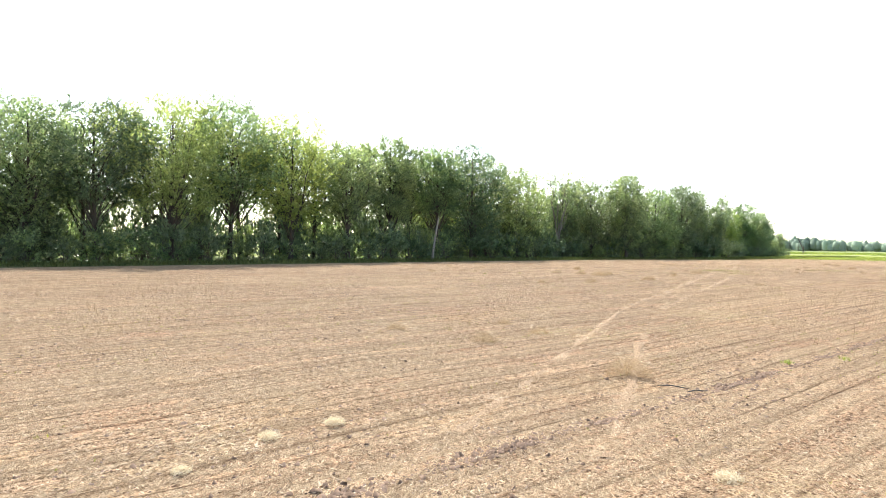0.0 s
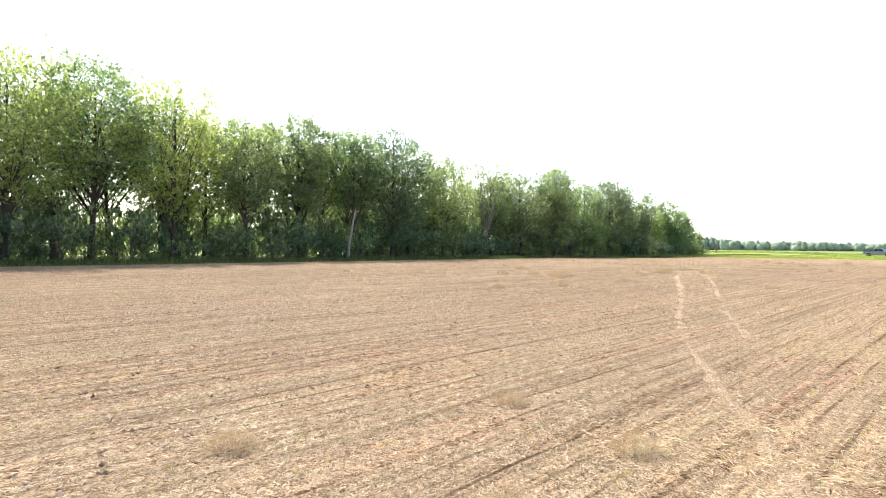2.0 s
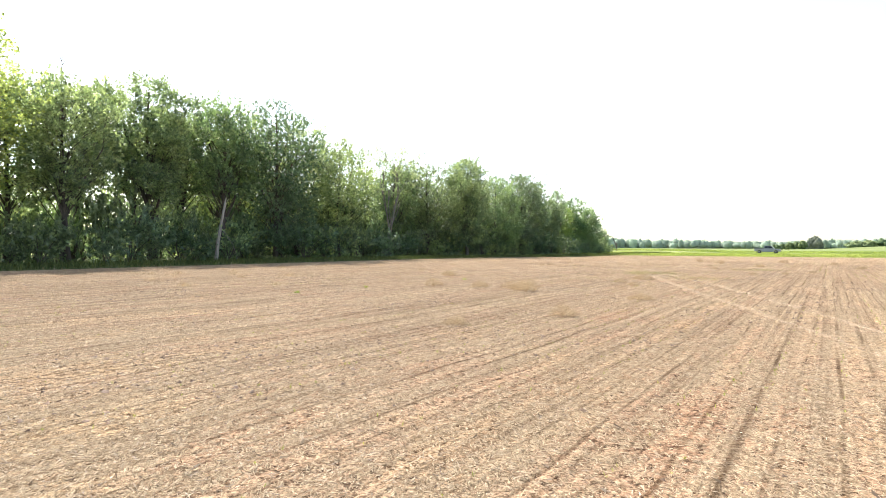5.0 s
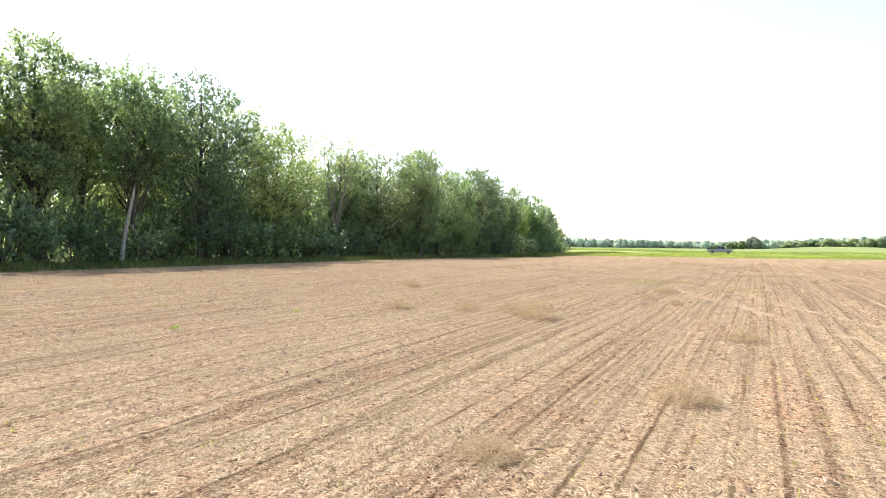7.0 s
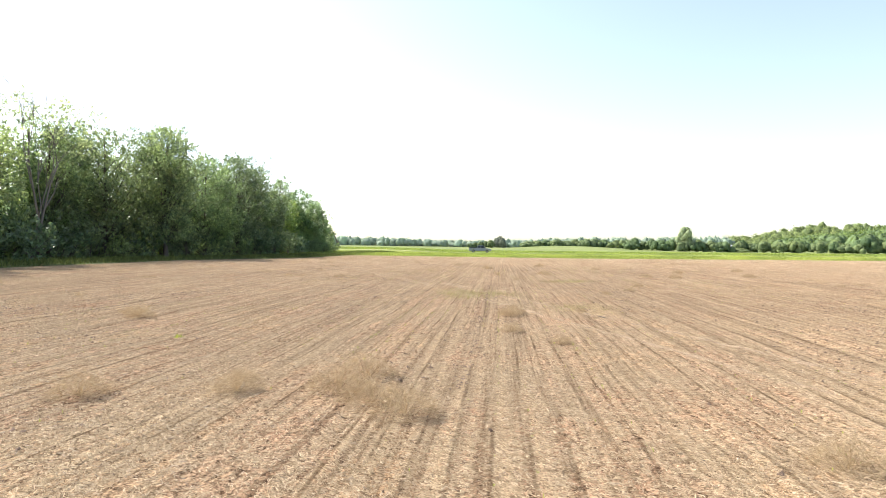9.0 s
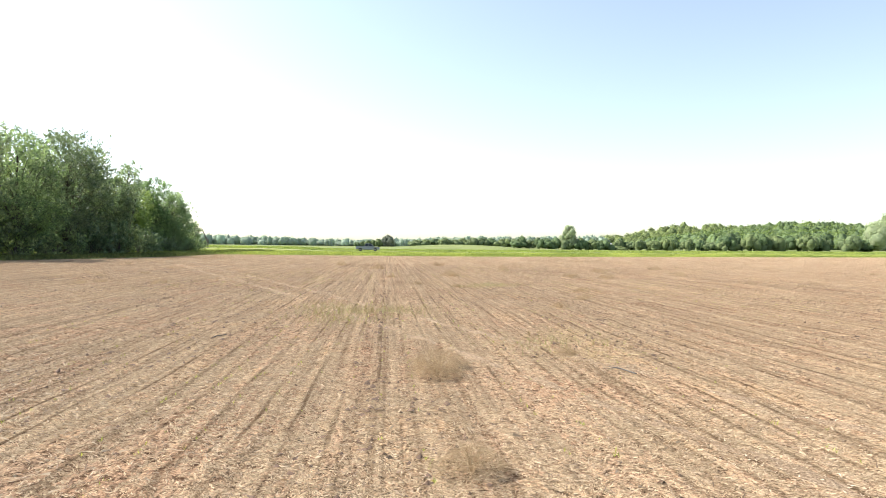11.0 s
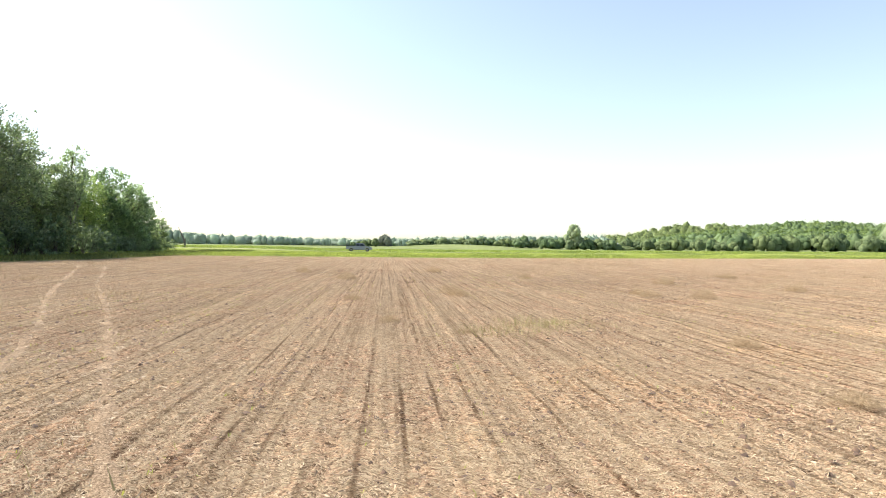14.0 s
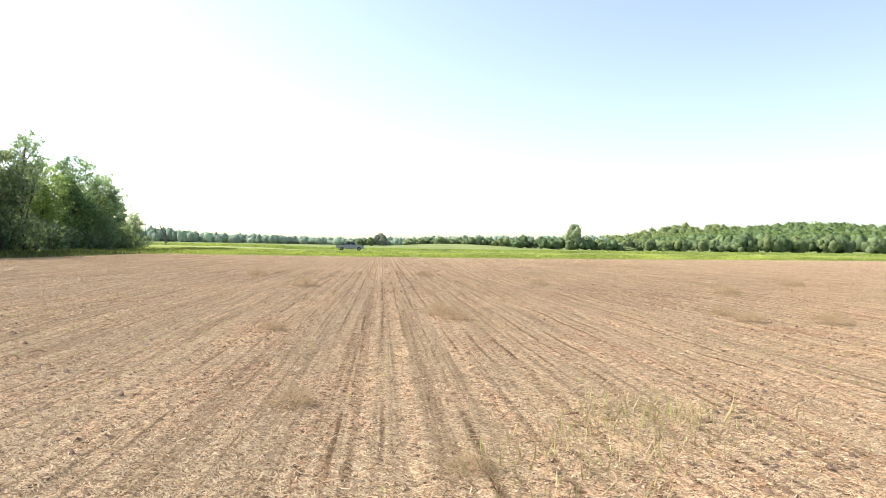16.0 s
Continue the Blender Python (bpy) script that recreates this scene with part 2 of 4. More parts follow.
STRAW_GOLD = straw_material("golden_straw", [(0.0, (0.4, 0.28, 0.13)), (1.0, (0.68, 0.52, 0.28))])
DRY = straw_material("dry_weed", [(0.0, (0.31, 0.217, 0.118)), (0.6, (0.455, 0.337, 0.194)), (1.0, (0.6, 0.462, 0.29))], 0.7, 0.3)
CLOD = plain("clods", (0.125, 0.078, 0.05), 0.95, 0, 0.45, 20)

# ---- mesh builders ----


def mesh_of(name, verts, faces, mat):
    """A mesh from arrays: faces is an n x k array of corners."""
    verts, faces = np.asarray(verts, np.float32), np.asarray(faces, np.int32)
    me = bpy.data.meshes.new(name)
    me.vertices.add(len(verts))
    me.vertices.foreach_set("co", verts.ravel())
    me.loops.add(faces.size)
    me.loops.foreach_set("vertex_index", faces.ravel())
    me.polygons.add(len(faces))
    me.polygons.foreach_set("loop_start", np.arange(0, faces.size, faces.shape[1], dtype=np.int32))
    me.update(calc_edges=True)
    if mat:
        me.materials.append(mat)
    return me


def smooth(me):
    me.polygons.foreach_set("use_smooth", np.ones(len(me.polygons), bool))
    return me


def part(name, data, material, parent, label=""):
    """One mesh object under a thing or a part; data is a bmesh or a mesh."""
    if isinstance(data, bmesh.types.BMesh):
        me = bpy.data.meshes.new(name)
        data.to_mesh(me)
        data.free()
    else:
        me = data
    if material and not me.materials:
        me.materials.append(material)
    ob = new(name, me)
    ob.parent = parent
    if label:
        ob["label"] = label
    return ob


def thing(name, m, label, category, group="", kind=""):
    ob = new(name)
    ob.empty_display_size = 0.3
    ob.matrix_basis = m
    return tagged(ob, label, category, group, kind)


def tubes(paths, sides=6):
    """Tapered limbs: each path is a list of (point, radius)."""
    verts, faces, base = [], [], 0
    ang = np.arange(sides) * 2 * np.pi / sides
    for path in paths:
        pts = np.array([p for p, _ in path], float)
        rad = [r for _, r in path]
        for i, p in enumerate(pts):
            d = pts[min(i + 1, len(pts) - 1)] - pts[max(i - 1, 0)]
            d /= np.linalg.norm(d) + 1e-9
            u = np.cross(d, (0.31, 0.95, 0.05))
            u /= np.linalg.norm(u) + 1e-9
            w = np.cross(d, u)
            verts.append(p + rad[i] * (np.cos(ang)[:, None] * u + np.sin(ang)[:, None] * w))
            if i:
                a = base + (i - 1) * sides
                k = np.arange(sides)
                faces.append(np.stack([a + k, a + (k + 1) % sides, a + sides + (k + 1) % sides, a + sides + k], 1))
        base += len(pts) * sides
    return np.concatenate(verts), np.concatenate(faces)


def leaves(rng, centres, radii, count, size, flat=0.6):
    """Small pointed sprays of leaves scattered through clumps."""
    which = rng.integers(0, len(centres), count)
    off = rng.normal(size=(count, 3))
    off *= (rng.random((count, 1)) ** 0.45) / (np.linalg.norm(off, axis=1, keepdims=True) + 1e-9)
    off[:, 2] *= flat
    mid = centres[which] + off * radii[which][:, None]
    a = rng.normal(size=(count, 3))
    a[:, 2] -= 0.35
    a /= np.linalg.norm(a, axis=1, keepdims=True)
    b = np.cross(a, rng.normal(size=(count, 3)))
    b /= np.linalg.norm(b, axis=1, keepdims=True) + 1e-9
    s = size * 1.25 * (0.6 + 0.8 * rng.random((count, 1)))
    verts = np.stack([mid - a * s, mid + a * s * 0.9 + b * s * 0.45, mid + a * s * 0.35 - b * s * 0.6], 1).reshape(-1, 3)
    return verts, np.arange(count * 3).reshape(-1, 3)


def sprigs(rng, centres, radii, axis_at, count, size, long=0.42, each=9):
    """Leaves set along short twigs that point out and up from their clump."""
    n = max(1, count // each)
    share = radii ** 2.2
    which = rng.choice(len(centres), n, p=share / share.sum())
    d = rng.normal(size=(n, 3))
    d /= np.linalg.norm(d, axis=1, keepdims=True)
    root = centres[which] + d * (radii[which] * (0.25 + 0.75 * rng.random(n) ** 0.5))[:, None] * (1, 1, 0.8)
    out = root - axis_at
    out /= np.linalg.norm(out, axis=1, keepdims=True) + 1e-9
    way = d * 0.7 + out * 0.8 + rng.normal(size=(n, 3)) * 0.35 + (0, 0, 0.35)
    way /= np.linalg.norm(way, axis=1, keepdims=True)
    root, way = np.repeat(root, each, 0), np.repeat(way, each, 0)
    m = len(root)
    f = np.tile(np.linspace(0, 1, each), n)[:, None]
    mid = root + way * f * long * (0.6 + 0.8 * np.repeat(rng.random(n), each)[:, None]) + rng.normal(size=(m, 3)) * (0.13 * (1.15 - f))
    a = way * 0.7 + rng.normal(size=(m, 3)) * 0.6
    a /= np.linalg.norm(a, axis=1, keepdims=True) + 1e-9
    b = np.cross(a, rng.normal(size=(m, 3)) + (0, 0, 0.8))
    b /= np.linalg.norm(b, axis=1, keepdims=True) + 1e-9
    s = size * (0.75 + 0.75 * rng.random((m, 1)))
    verts = np.stack([mid - a * s, mid + a * s, mid + a * s * 0.1 + b * s * 1.1], 1).reshape(-1, 3)
    return verts, np.arange(m * 3).reshape(-1, 3)


def tree_meshes(seed, height, radius, crown_base=0.28, count=6000, size=0.13, lean=0.0, leaf=None, bark=None, trunk_radius=None, lobes=70, fork=2, sides=8):
    rng = np.random.default_rng(seed)
    leaf, bark = leaf or LEAF, bark or BARK
    tr = trunk_radius or 0.012 * height + 0.05
    paths = []
    top = height * 0.9
    bend = rng.normal(size=2) * 0.25
    trunk = []
    for i in range(9):
        f = i / 8
        p = (bend[0] * math.sin(f * 3) + lean * f * height, bend[1] * math.sin(f * 2.3), f * top)
        trunk.append((p, tr * (1.25 if i == 0 else 1) * (1 - 0.9 * f) + 0.015))
    paths.append(trunk)
    for k in range(fork):
        a = k * 6.28 / max(1, fork) + rng.random() * 1.6
        s0 = 0.14 + 0.3 * rng.random()
        i = s0 * 8
        q = np.array(trunk[int(i)][0]) * (1 - i + int(i)) + np.array(trunk[int(i) + 1][0]) * (i - int(i))
        out = radius * (0.35 + 0.4 * rng.random())
        r1 = tr * (0.42 + 0.2 * rng.random())
        e = np.array([math.cos(a) * out + lean * height * 0.7, math.sin(a) * out, height * (0.68 + 0.2 * rng.random())])
        m1, m2 = q * 0.7 + e * 0.3 + rng.normal(size=3) * 0.3, q * 0.3 + e * 0.7 + rng.normal(size=3) * 0.35
        m1[:2] += (e[:2] - q[:2]) * 0.12
        paths.append([(q, r1), (m1, r1 * 0.85), (m2, r1 * 0.55), (e, 0.02)])
    centre_z, half = height * (1 + crown_base) / 2, height * (1 - crown_base) / 2
    centres, radii = [], []
    for k in range(lobes):
        z = crown_base * height + (height - crown_base * height) * ((k + rng.random()) / lobes)
        u = (z - centre_z) / half
        rise = (u + 1) / 2
        width = 0.6 + 0.4 * rise / 0.6 if rise < 0.6 else max(0.012, 1 - ((rise - 0.6) / 0.41) ** 2.4) ** 0.5
        reach = radius * width * (0.62 + 0.62 * rng.random())
        a = k * 2.4 + rng.normal() * 0.5
        rr = reach * math.sqrt(0.12 + 0.88 * rng.random()) * 0.86
        c = np.array([math.cos(a) * rr + lean * z, math.sin(a) * rr, z - 0.35])
        cr = radius * (0.14 + 0.17 * rng.random()) * (1 - 0.35 * max(0, u)) * (0.85 if rise > 0.88 else 1)
        c[2] = min(c[2], height - cr * 0.7 - rng.random() * 0.7)
        centres.append(c)
        radii.append(cr)
        s = max(0.12, min(0.88, (z - 0.18 * height - rr * 0.5) / top))
        i = s * 8
        lo = int(i)
        q = np.array(trunk[lo][0]) * (1 - i + lo) + np.array(trunk[min(8, lo + 1)][0]) * (i - lo)
        r0 = tr * (1 - 0.9 * s) * 0.26 + 0.012
        midp = q * 0.5 + c * 0.5 + rng.normal(size=3) * 0.2 + (0, 0, 0.1 * rr)
        paths.append([(q, r0), (midp, r0 * 0.6), (c, 0.012)])
        paths.append([(midp, r0 * 0.45), (midp + (c - midp) * 0.6 + rng.normal(size=3) * cr * 0.5, 0.018), (c + rng.normal(size=3) * cr * 0.7, 0.008)])
    tv, tf = tubes(paths[:1], sides)
    bv, bf = tubes(paths[1:], 3)
    tv, tf = np.concatenate([tv, bv]), np.concatenate([tf, bf + len(tv)])
    trunk_me = smooth(mesh_of("trunk", tv, tf, bark))
    centres, radii = np.array(centres), np.array(radii)
    axis_at = np.array([lean * centre_z, 0, centre_z - 0.25 * half])
    lv, lf = sprigs(rng, centres, radii, axis_at, int(count * 0.84), size)
    # thin filling between the clumps
    u = rng.normal(size=(60, 3))
    u *= (rng.random((60, 1)) ** 0.4) / np.linalg.norm(u, axis=1, keepdims=True)
    fill = np.column_stack([u[:, 0] * radius * 0.85 + lean * centre_z, u[:, 1] * radius * 0.85, centre_z + u[:, 2] * half * 0.88])
    lv3, lf3 = sprigs(rng, fill, np.full(60, radius * 0.36), axis_at, int(count * 0.16), size)
    crown_me = mesh_of("crown", np.concatenate([lv, lv3]), np.concatenate([lf, lf3 + len(lv)]), leaf)
    return trunk_me, crown_me


def tree(x, y, z, meshes, label, group="", turn=0.0, name="tree", category="tree"):
    ob = thing(name, pose(x, y, z, 0, 0, turn), label, category, group)
    part("trunk", meshes[0], None, ob)
    part("crown", meshes[1], None, ob)
    return ob


# ---- ground ----


def step(a, b, v):
    u = min(1.0, max(0.0, (v - a) / (b - a)))
    return u * u * (3 - 2 * u)


def edge_y(x):
    """Where the stubble ends and the green begins."""
    return 135.0 + 0.13 * max(-60.0, min(90.0, x + 22.0))


def ground_z(x, y):
    tilt = 0.0105 * (x + 12) if x > -12 else 0.0045 * (x + 12)
    tilt = max(-1.6, min(3.5, tilt))
    z = tilt * step(60, 145, y)
    z += 12.6 * math.exp(-((x - 305) / (66.0 if x < 305 else 115.0)) ** 2 - ((y - 500) / 95.0) ** 2)
    z += 20.0 * math.exp(-((x - 355) / 78.0) ** 2 - ((y - 740) / 100.0) ** 2)
    z += 0.15 * math.exp(-((y - 188) / 7.0) ** 2) * step(120, 150, y)
    z += 2.3 * step(235, 390, y) * math.exp(-((x - 14) / 34.0) ** 2) * (1 - step(430, 520, y))
    z += 0.45 * step(170, 195, y) * (1 - step(-60, -40, x)) * (1 - step(230, 300, y))
    return z


def waves(p, kx, ky, seed, n=7):
    """Soft patchiness between 0 and 1."""
    rng = np.random.default_rng(seed)
    v = np.zeros(len(p))
    for _ in range(n):
        ax, ay, c = rng.normal() * kx, rng.normal() * ky, rng.random() * 6.28
        v += np.sin(p[:, 0] * ax + p[:, 1] * ay + c)
    return 0.5 + v / n


def ridges(p):
    """Height of the planted ridges and of the field's small unevenness."""
    p = np.asarray(p, float)
    amount = 0.3 + 0.9 * waves(p, 1.6, 0.12, 71)
    shift = 0.06 * waves(p, 0.5, 0.4, 72)
    z = 0.013 * amount * np.sin(2 * np.pi * (p[:, 0] + shift) / ROW)
    return z + 0.03 * (waves(p, 3.0, 3.0, 73) - 0.5) + 0.05 * (waves(p, 0.6, 0.6, 74) - 0.5)


def ridge(x, y):
    return float(ridges([(x, y)])[0])


FIELD_LEFT = -58.0


def field_left(y):
    """The verge widens towards the wood's end."""
    return FIELD_LEFT + 5.6 * step(84, 108, y)


def axis(*spans):
    out = []
    for a, b, s in spans:
        out += list(np.arange(a, b - 1e-6, s))
    return out + [spans[-1][1]]


def build_ground():
    xs = axis((-3000, -600, 600), (-600, -200, 80), (-200, -90, 22), (-90, -58, 4), (-58, -44, 0.5), (-44, 0, 0.1267), (0, 30, 0.76), (30, 100, 5), (100, 600, 20), (600, 3000, 600))
    ys = axis((-1200, -200, 250), (-200, -20, 30), (-20, 0, 2.5), (0, 98, 1.0), (98, 126, 2), (126, 152, 1.0), (152, 182, 6), (182, 194, 1), (194, 260, 6), (260, 560, 12), (560, 920, 30), (920, 3200, 380))
    nx, ny = len(xs), len(ys)
    verts = np.zeros((ny, nx, 3), np.float32)
    for j, y in enumerate(ys):
        for i, x in enumerate(xs):
            z = ground_z(x, y) if y > 55 else 0.0
            verts[j, i] = (x, y, z)
    flat = verts.reshape(-1, 3)
    rough = (flat[:, 0] > -57) & (flat[:, 0] < 30) & (flat[:, 1] > -3) & (flat[:, 1] < 126)
    flat[rough, 2] += ridges(flat[rough, :2])
    idx = np.arange(nx * ny).reshape(ny, nx)
    faces = np.stack([idx[:-1, :-1], idx[:-1, 1:], idx[1:, 1:], idx[1:, :-1]], -1).reshape(-1, 4)
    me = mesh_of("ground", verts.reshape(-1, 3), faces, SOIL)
    for m in (VERGE, MEADOW, CROP, LANE):
        me.materials.append(m)
    kinds = np.zeros((ny - 1, nx - 1), np.int32)
    for j in range(ny - 1):
        y = (ys[j] + ys[j + 1]) / 2
        for i in range(nx - 1):
            x = (xs[i] + xs[i + 1]) / 2
            if y > edge_y(x):
                kinds[j, i] = 4 if 187 < y < 190.5 else 2 if y < 200 else 3
            elif x < field_left(y):
                kinds[j, i] = 1
            if x < -95 and y < 130:
                kinds[j, i] = 2
    me.polygons.foreach_set("material_index", kinds.ravel())
    smooth(me)
    return tagged(new("ground", me), "tilled crop field covered with pale straw, green land beyond", "ground", kind="structure")


build_ground()

# ---- the wood beside the field ----


def bare_tree(seed, height, count):
    """A dying tree: two grey stems that fork into bare branches, with few leaves."""
    rng = np.random.default_rng(seed)
    paths, tips = [], []

    def grow(p, d, length, radius, depth):
        q = p + d * length * 0.5 + rng.normal(size=3) * length * 0.05
        e = p + d * length
        paths.append([(p, radius), (q, radius * 0.8), (e, radius * 0.55)])
        if depth == 0:
            tips.append(e)
            return
        for _ in range(3 if depth > 1 else 2):
            t = d + rng.normal(size=3) * 0.42 + (0, 0, 0.16)
            t /= np.linalg.norm(t)
            grow(q + (e - q) * rng.random(), t, length * (0.62 + 0.2 * rng.random()), radius * 0.5, depth - 1)

    for lean in (-0.1, 0.2):
        d = np.array([0.05, lean, 1.0])
        grow(np.array([0, lean * 1.5, -0.1]), d / np.linalg.norm(d), height * 0.36, 0.15, 4)
    top = max(t[2] for t in tips)
    tv, tf = tubes([[(np.asarray(p) * (1, 1, height / top), r) for p, r in path] for path in paths], 4)
    tips = np.array(tips) * (1, 1, height / top)
    low = tips[tips[:, 2] < height * 0.85]
    lv, lf = leaves(rng, low, np.full(len(low), 0.8), count, 0.12)
    return smooth(mesh_of("trunk", tv, tf, DEADWOOD)), mesh_of("crown", lv, lf, LEAF_PALE)


FRONT = [  # along the field, height, crown radius, kind
    (-8, 15.5, 4.0, ""), (-1, 15.7, 4.0, ""), (6, 15.6, 3.6, ""), (12, 15.5, 3.4, "ivy"), (18.5, 16.8, 4.3, "lime"), (25.5, 18.0, 4.0, ""),
    (32.3, 16.8, 3.6, "lime"), (39.5, 13.9, 2.6, ""), (48.0, 17.3, 4.9, "bent"), (54.2, 15.6, 2.6, ""), (60, 16.6, 3.1, "ivy"),
    (65.5, 15.3, 3.0, ""), (71, 13.9, 3.0, ""), (78.5, 14.4, 3.4, "dead"), (84, 13.4, 2.4, ""), (90, 13.8, 4.0, ""), (97, 15.7, 3.3, ""),
    (102, 16.0, 2.6, ""), (109, 13.9, 4.0, ""), (117, 15.0, 4.2, ""), (124, 14.6, 4.2, ""), (130.5, 11.6, 3.4, ""), (135.4, 14.5, 1.7, "thin"),
    (142.8, 11.9, 3.0, "lime"), (148.4, 13.3, 3.1, ""), (153.6, 11.4, 3.4, "pale"), (157.8, 9.0, 3.8, "pale"), (163.2, 4.6, 1.8, "pale"), (166.4, 6.6, 1.3, "thin")]
for k, (y, h, r, kind) in enumerate(FRONT):
    x = -69.0 + 1.6 * math.sin(k * 2.1)
    if kind == "dead":
        x = -67.4
    if y > 96:  # moved nearer to shade the verge, scaled about the end camera to fit its view
        x, y, h, r = x + 3.2, 59.4 + (y - 59.4) * 0.93, 1.6 + (h - 1.6) * 0.93, r * 0.95
    leaf = {"ivy": LEAF_DARK, "lime": LEAF_LIME, "pale": LEAF_PALE, "thin": LEAF_PALE}.get(kind, LEAF_DARK if y > 84 and k % 2 else LEAF)
    if kind == "dead":
        meshes = bare_tree(100 + k, h + 2.9, 1400)
        label = "half-dead tree with bare grey branches above thin foliage"
    elif kind == "bent":
        meshes = tree_meshes(151 + k, h, r, 0.36, 30000, 0.105, -0.02, LEAF, BARK, 0.36, 40)
        label = "tall broadleaf tree with a thick bent brown trunk"
    else:
        base = 0.5 if kind == "thin" and y < 140 else (0.36, 0.44, 0.32, 0.4)[k % 4] if 8 < y < 58 else (0.2, 0.26, 0.16, 0.28)[k % 4] if y < 122 else 0.1
        meshes = tree_meshes(100 + k, h + (0.5 if y < 122 else 0.1), r * (1.8 if y < 92 else 1.5 if y < 122 else 1.25), base, int((7000 + 5600 * r) * (0.3 if kind == "thin" else 1) * (1 if y > 5 else 0.6)), 0.105, 0, leaf)
        label = {"ivy": "dark tree wrapped in ivy beside the field", "lime": "yellow-green broadleaf tree at the wood's edge", "pale": "pale grey-green tree at the end of the wood", "thin": "slender open-crowned tree at the end of the wood"}.get(kind, "green broadleaf tree at the edge of the wood")
    tree(x, y, ground_z(x, y) - 0.05, meshes, label, "trees along the field", 0)

rng = random.Random(5)
PROFILE = [(-30, 15), (5, 15.2), (15, 15.4), (22, 16), (30, 16.2), (36, 14.2), (42, 15), (50, 16), (55, 14.8), (62, 15.4), (70, 13.6), (82, 12.9), (90, 13.4), (100, 15),
           (107, 13.4), (115, 14.0), (122, 13.5), (130, 11), (139, 10), (147, 9.8), (155, 8), (160, 6), (165, 4)]


def wood_height(y):
    return float(np.interp(y, [a for a, _ in PROFILE], [b for _, b in PROFILE]))


stock = [tree_meshes(300 + k, 14, 5.2, 0.1, 7600, 0.125, 0, LEAF_LIME if k % 2 else LEAF, lobes=40, sides=6) for k in range(6)]
thin_stock = [tree_meshes(320 + k, 14, 4.7, 0.1, 3000, 0.24, 0, LEAF_LIME if k % 2 else LEAF, lobes=24, sides=5) for k in range(6)]
tall_stock = [tree_meshes(340 + k, 14, 5.5, 0.44, 8200, 0.12, 0, LEAF, lobes=36, sides=6) for k in range(3)]
# the row at -99 is unseen, added to stop sun coming through the wood
for row, (x0, gap, drop) in enumerate(((-74.8, 5.0, -1.2), (-83.0, 7.4, 2.2), (-90.5, 5.4, 7.0), (-99.0, 7.0, 3.0))):
    y = -24.0
    while y < 152 + row * 6:
        s = (max(9.5, wood_height(y)) - drop * (1 if y < 120 or row else 0) if row else wood_height(y) - drop * step(20, 55, y) * (1 - step(60, 78, y))) / 14 * rng.uniform(0.92, 1.06) * (0.55 if row and rng.random() < 0.35 else 1.0)
        x = x0 + rng.uniform(-1.5, 1.5)
        bright = 8 < y < 58  # few trees stand deep here, and the sky shows between the trunks
        s *= 0.46 if row and bright else 1.0
        ob = tree(x, y, ground_z(x, y) - 0.05, thin_stock[rng.randrange(6)] if row else tall_stock[rng.randrange(3)] if bright else stock[rng.randrange(6)], "broadleaf tree standing inside the wood", "trees inside the wood", rng.uniform(0, 360))
        ob.scale = (s * rng.uniform(0.9, 1.15), s * rng.uniform(0.9, 1.15), s)
        y += gap * rng.uniform(0.8, 1.25)


def shrub_mesh(seed, h, r, leaf, count=800):
    g = np.random.default_rng(seed)
    n = 12
    centres = np.stack([g.normal(size=n) * r * 0.45, g.normal(size=n) * r * 0.45, h * (0.15 + 0.7 * g.random(n))], 1)
    lv, lf = sprigs(g, centres, np.full(n, r * 0.5) * (0.7 + 0.6 * g.random(n)), np.array([0, 0, 0.3]), count, 0.14, 0.5)
    lv[:, 2] = np.maximum(lv[:, 2], 0.02)
    paths = [[((0, 0, 0), 0.03), (c * 0.5 + (0, 0, 0.2), 0.02), (c, 0.008)] for c in centres]
    tv, tf = tubes(paths, 3)
    return smooth(mesh_of("stem", tv, tf, BARK)), mesh_of("foliage", lv, lf, leaf)


shrubs = [shrub_mesh(500 + k, 3.0, 1.9, (LEAF_DARK, LEAF_DARK, LEAF_DARK, LEAF)[k % 4]) for k in range(8)]
y = -14.0
while y < 162:
    for x0 in (-66.4, -70.5, -75.5, -80.5, -88.0):
        s = rng.uniform(0.55, 1.25) if y < 154 else rng.uniform(0.4, 0.8)
        x = x0 + rng.uniform(-1.1, 1.1) + (2.6 * step(92, 112, y) if x0 > -72 else 0)
        yy = y + rng.uniform(-0.8, 0.8)
        ob = thing("shrub", pose(x, yy, ground_z(x, yy) - 0.03, 0, 0, rng.uniform(0, 360)), "leafy green shrub under the trees", "shrub", "shrubs under the trees")
        ob.scale = (s, s, s * rng.uniform(0.8, 1.2) * (1.0 if x0 > -68 else 1.7 if x0 > -72 else 2.0))
        pair = shrubs[rng.randrange(8)]
        part("stem", pair[0], None, ob)
        part("foliage", pair[1], None, ob)
    y += 2.3

# a pale broken trunk standing in front of the shade
v, f = tubes([[((0, 0, -0.1), 0.2), ((0.05, 0.15, 1.6), 0.17), ((0.1, 0.5, 3.6), 0.13), ((0.1, 0.9, 5.4), 0.1), ((0.1, 1.0, 6.0), 0.03)], [((0.1, 0.4, 3.2), 0.05), ((0.3, 1.6, 1.6), 0.03), ((0.3, 2.2, 0.1), 0.02)]], 8)
ob = new("broken_tree", smooth(mesh_of("broken_tree", v, f, BARK_PALE)))
ob.matrix_basis = pose(-65.6, 51.2, 0)
tagged(ob, "pale broken trunk leaning at the wood's edge", "dead tree")

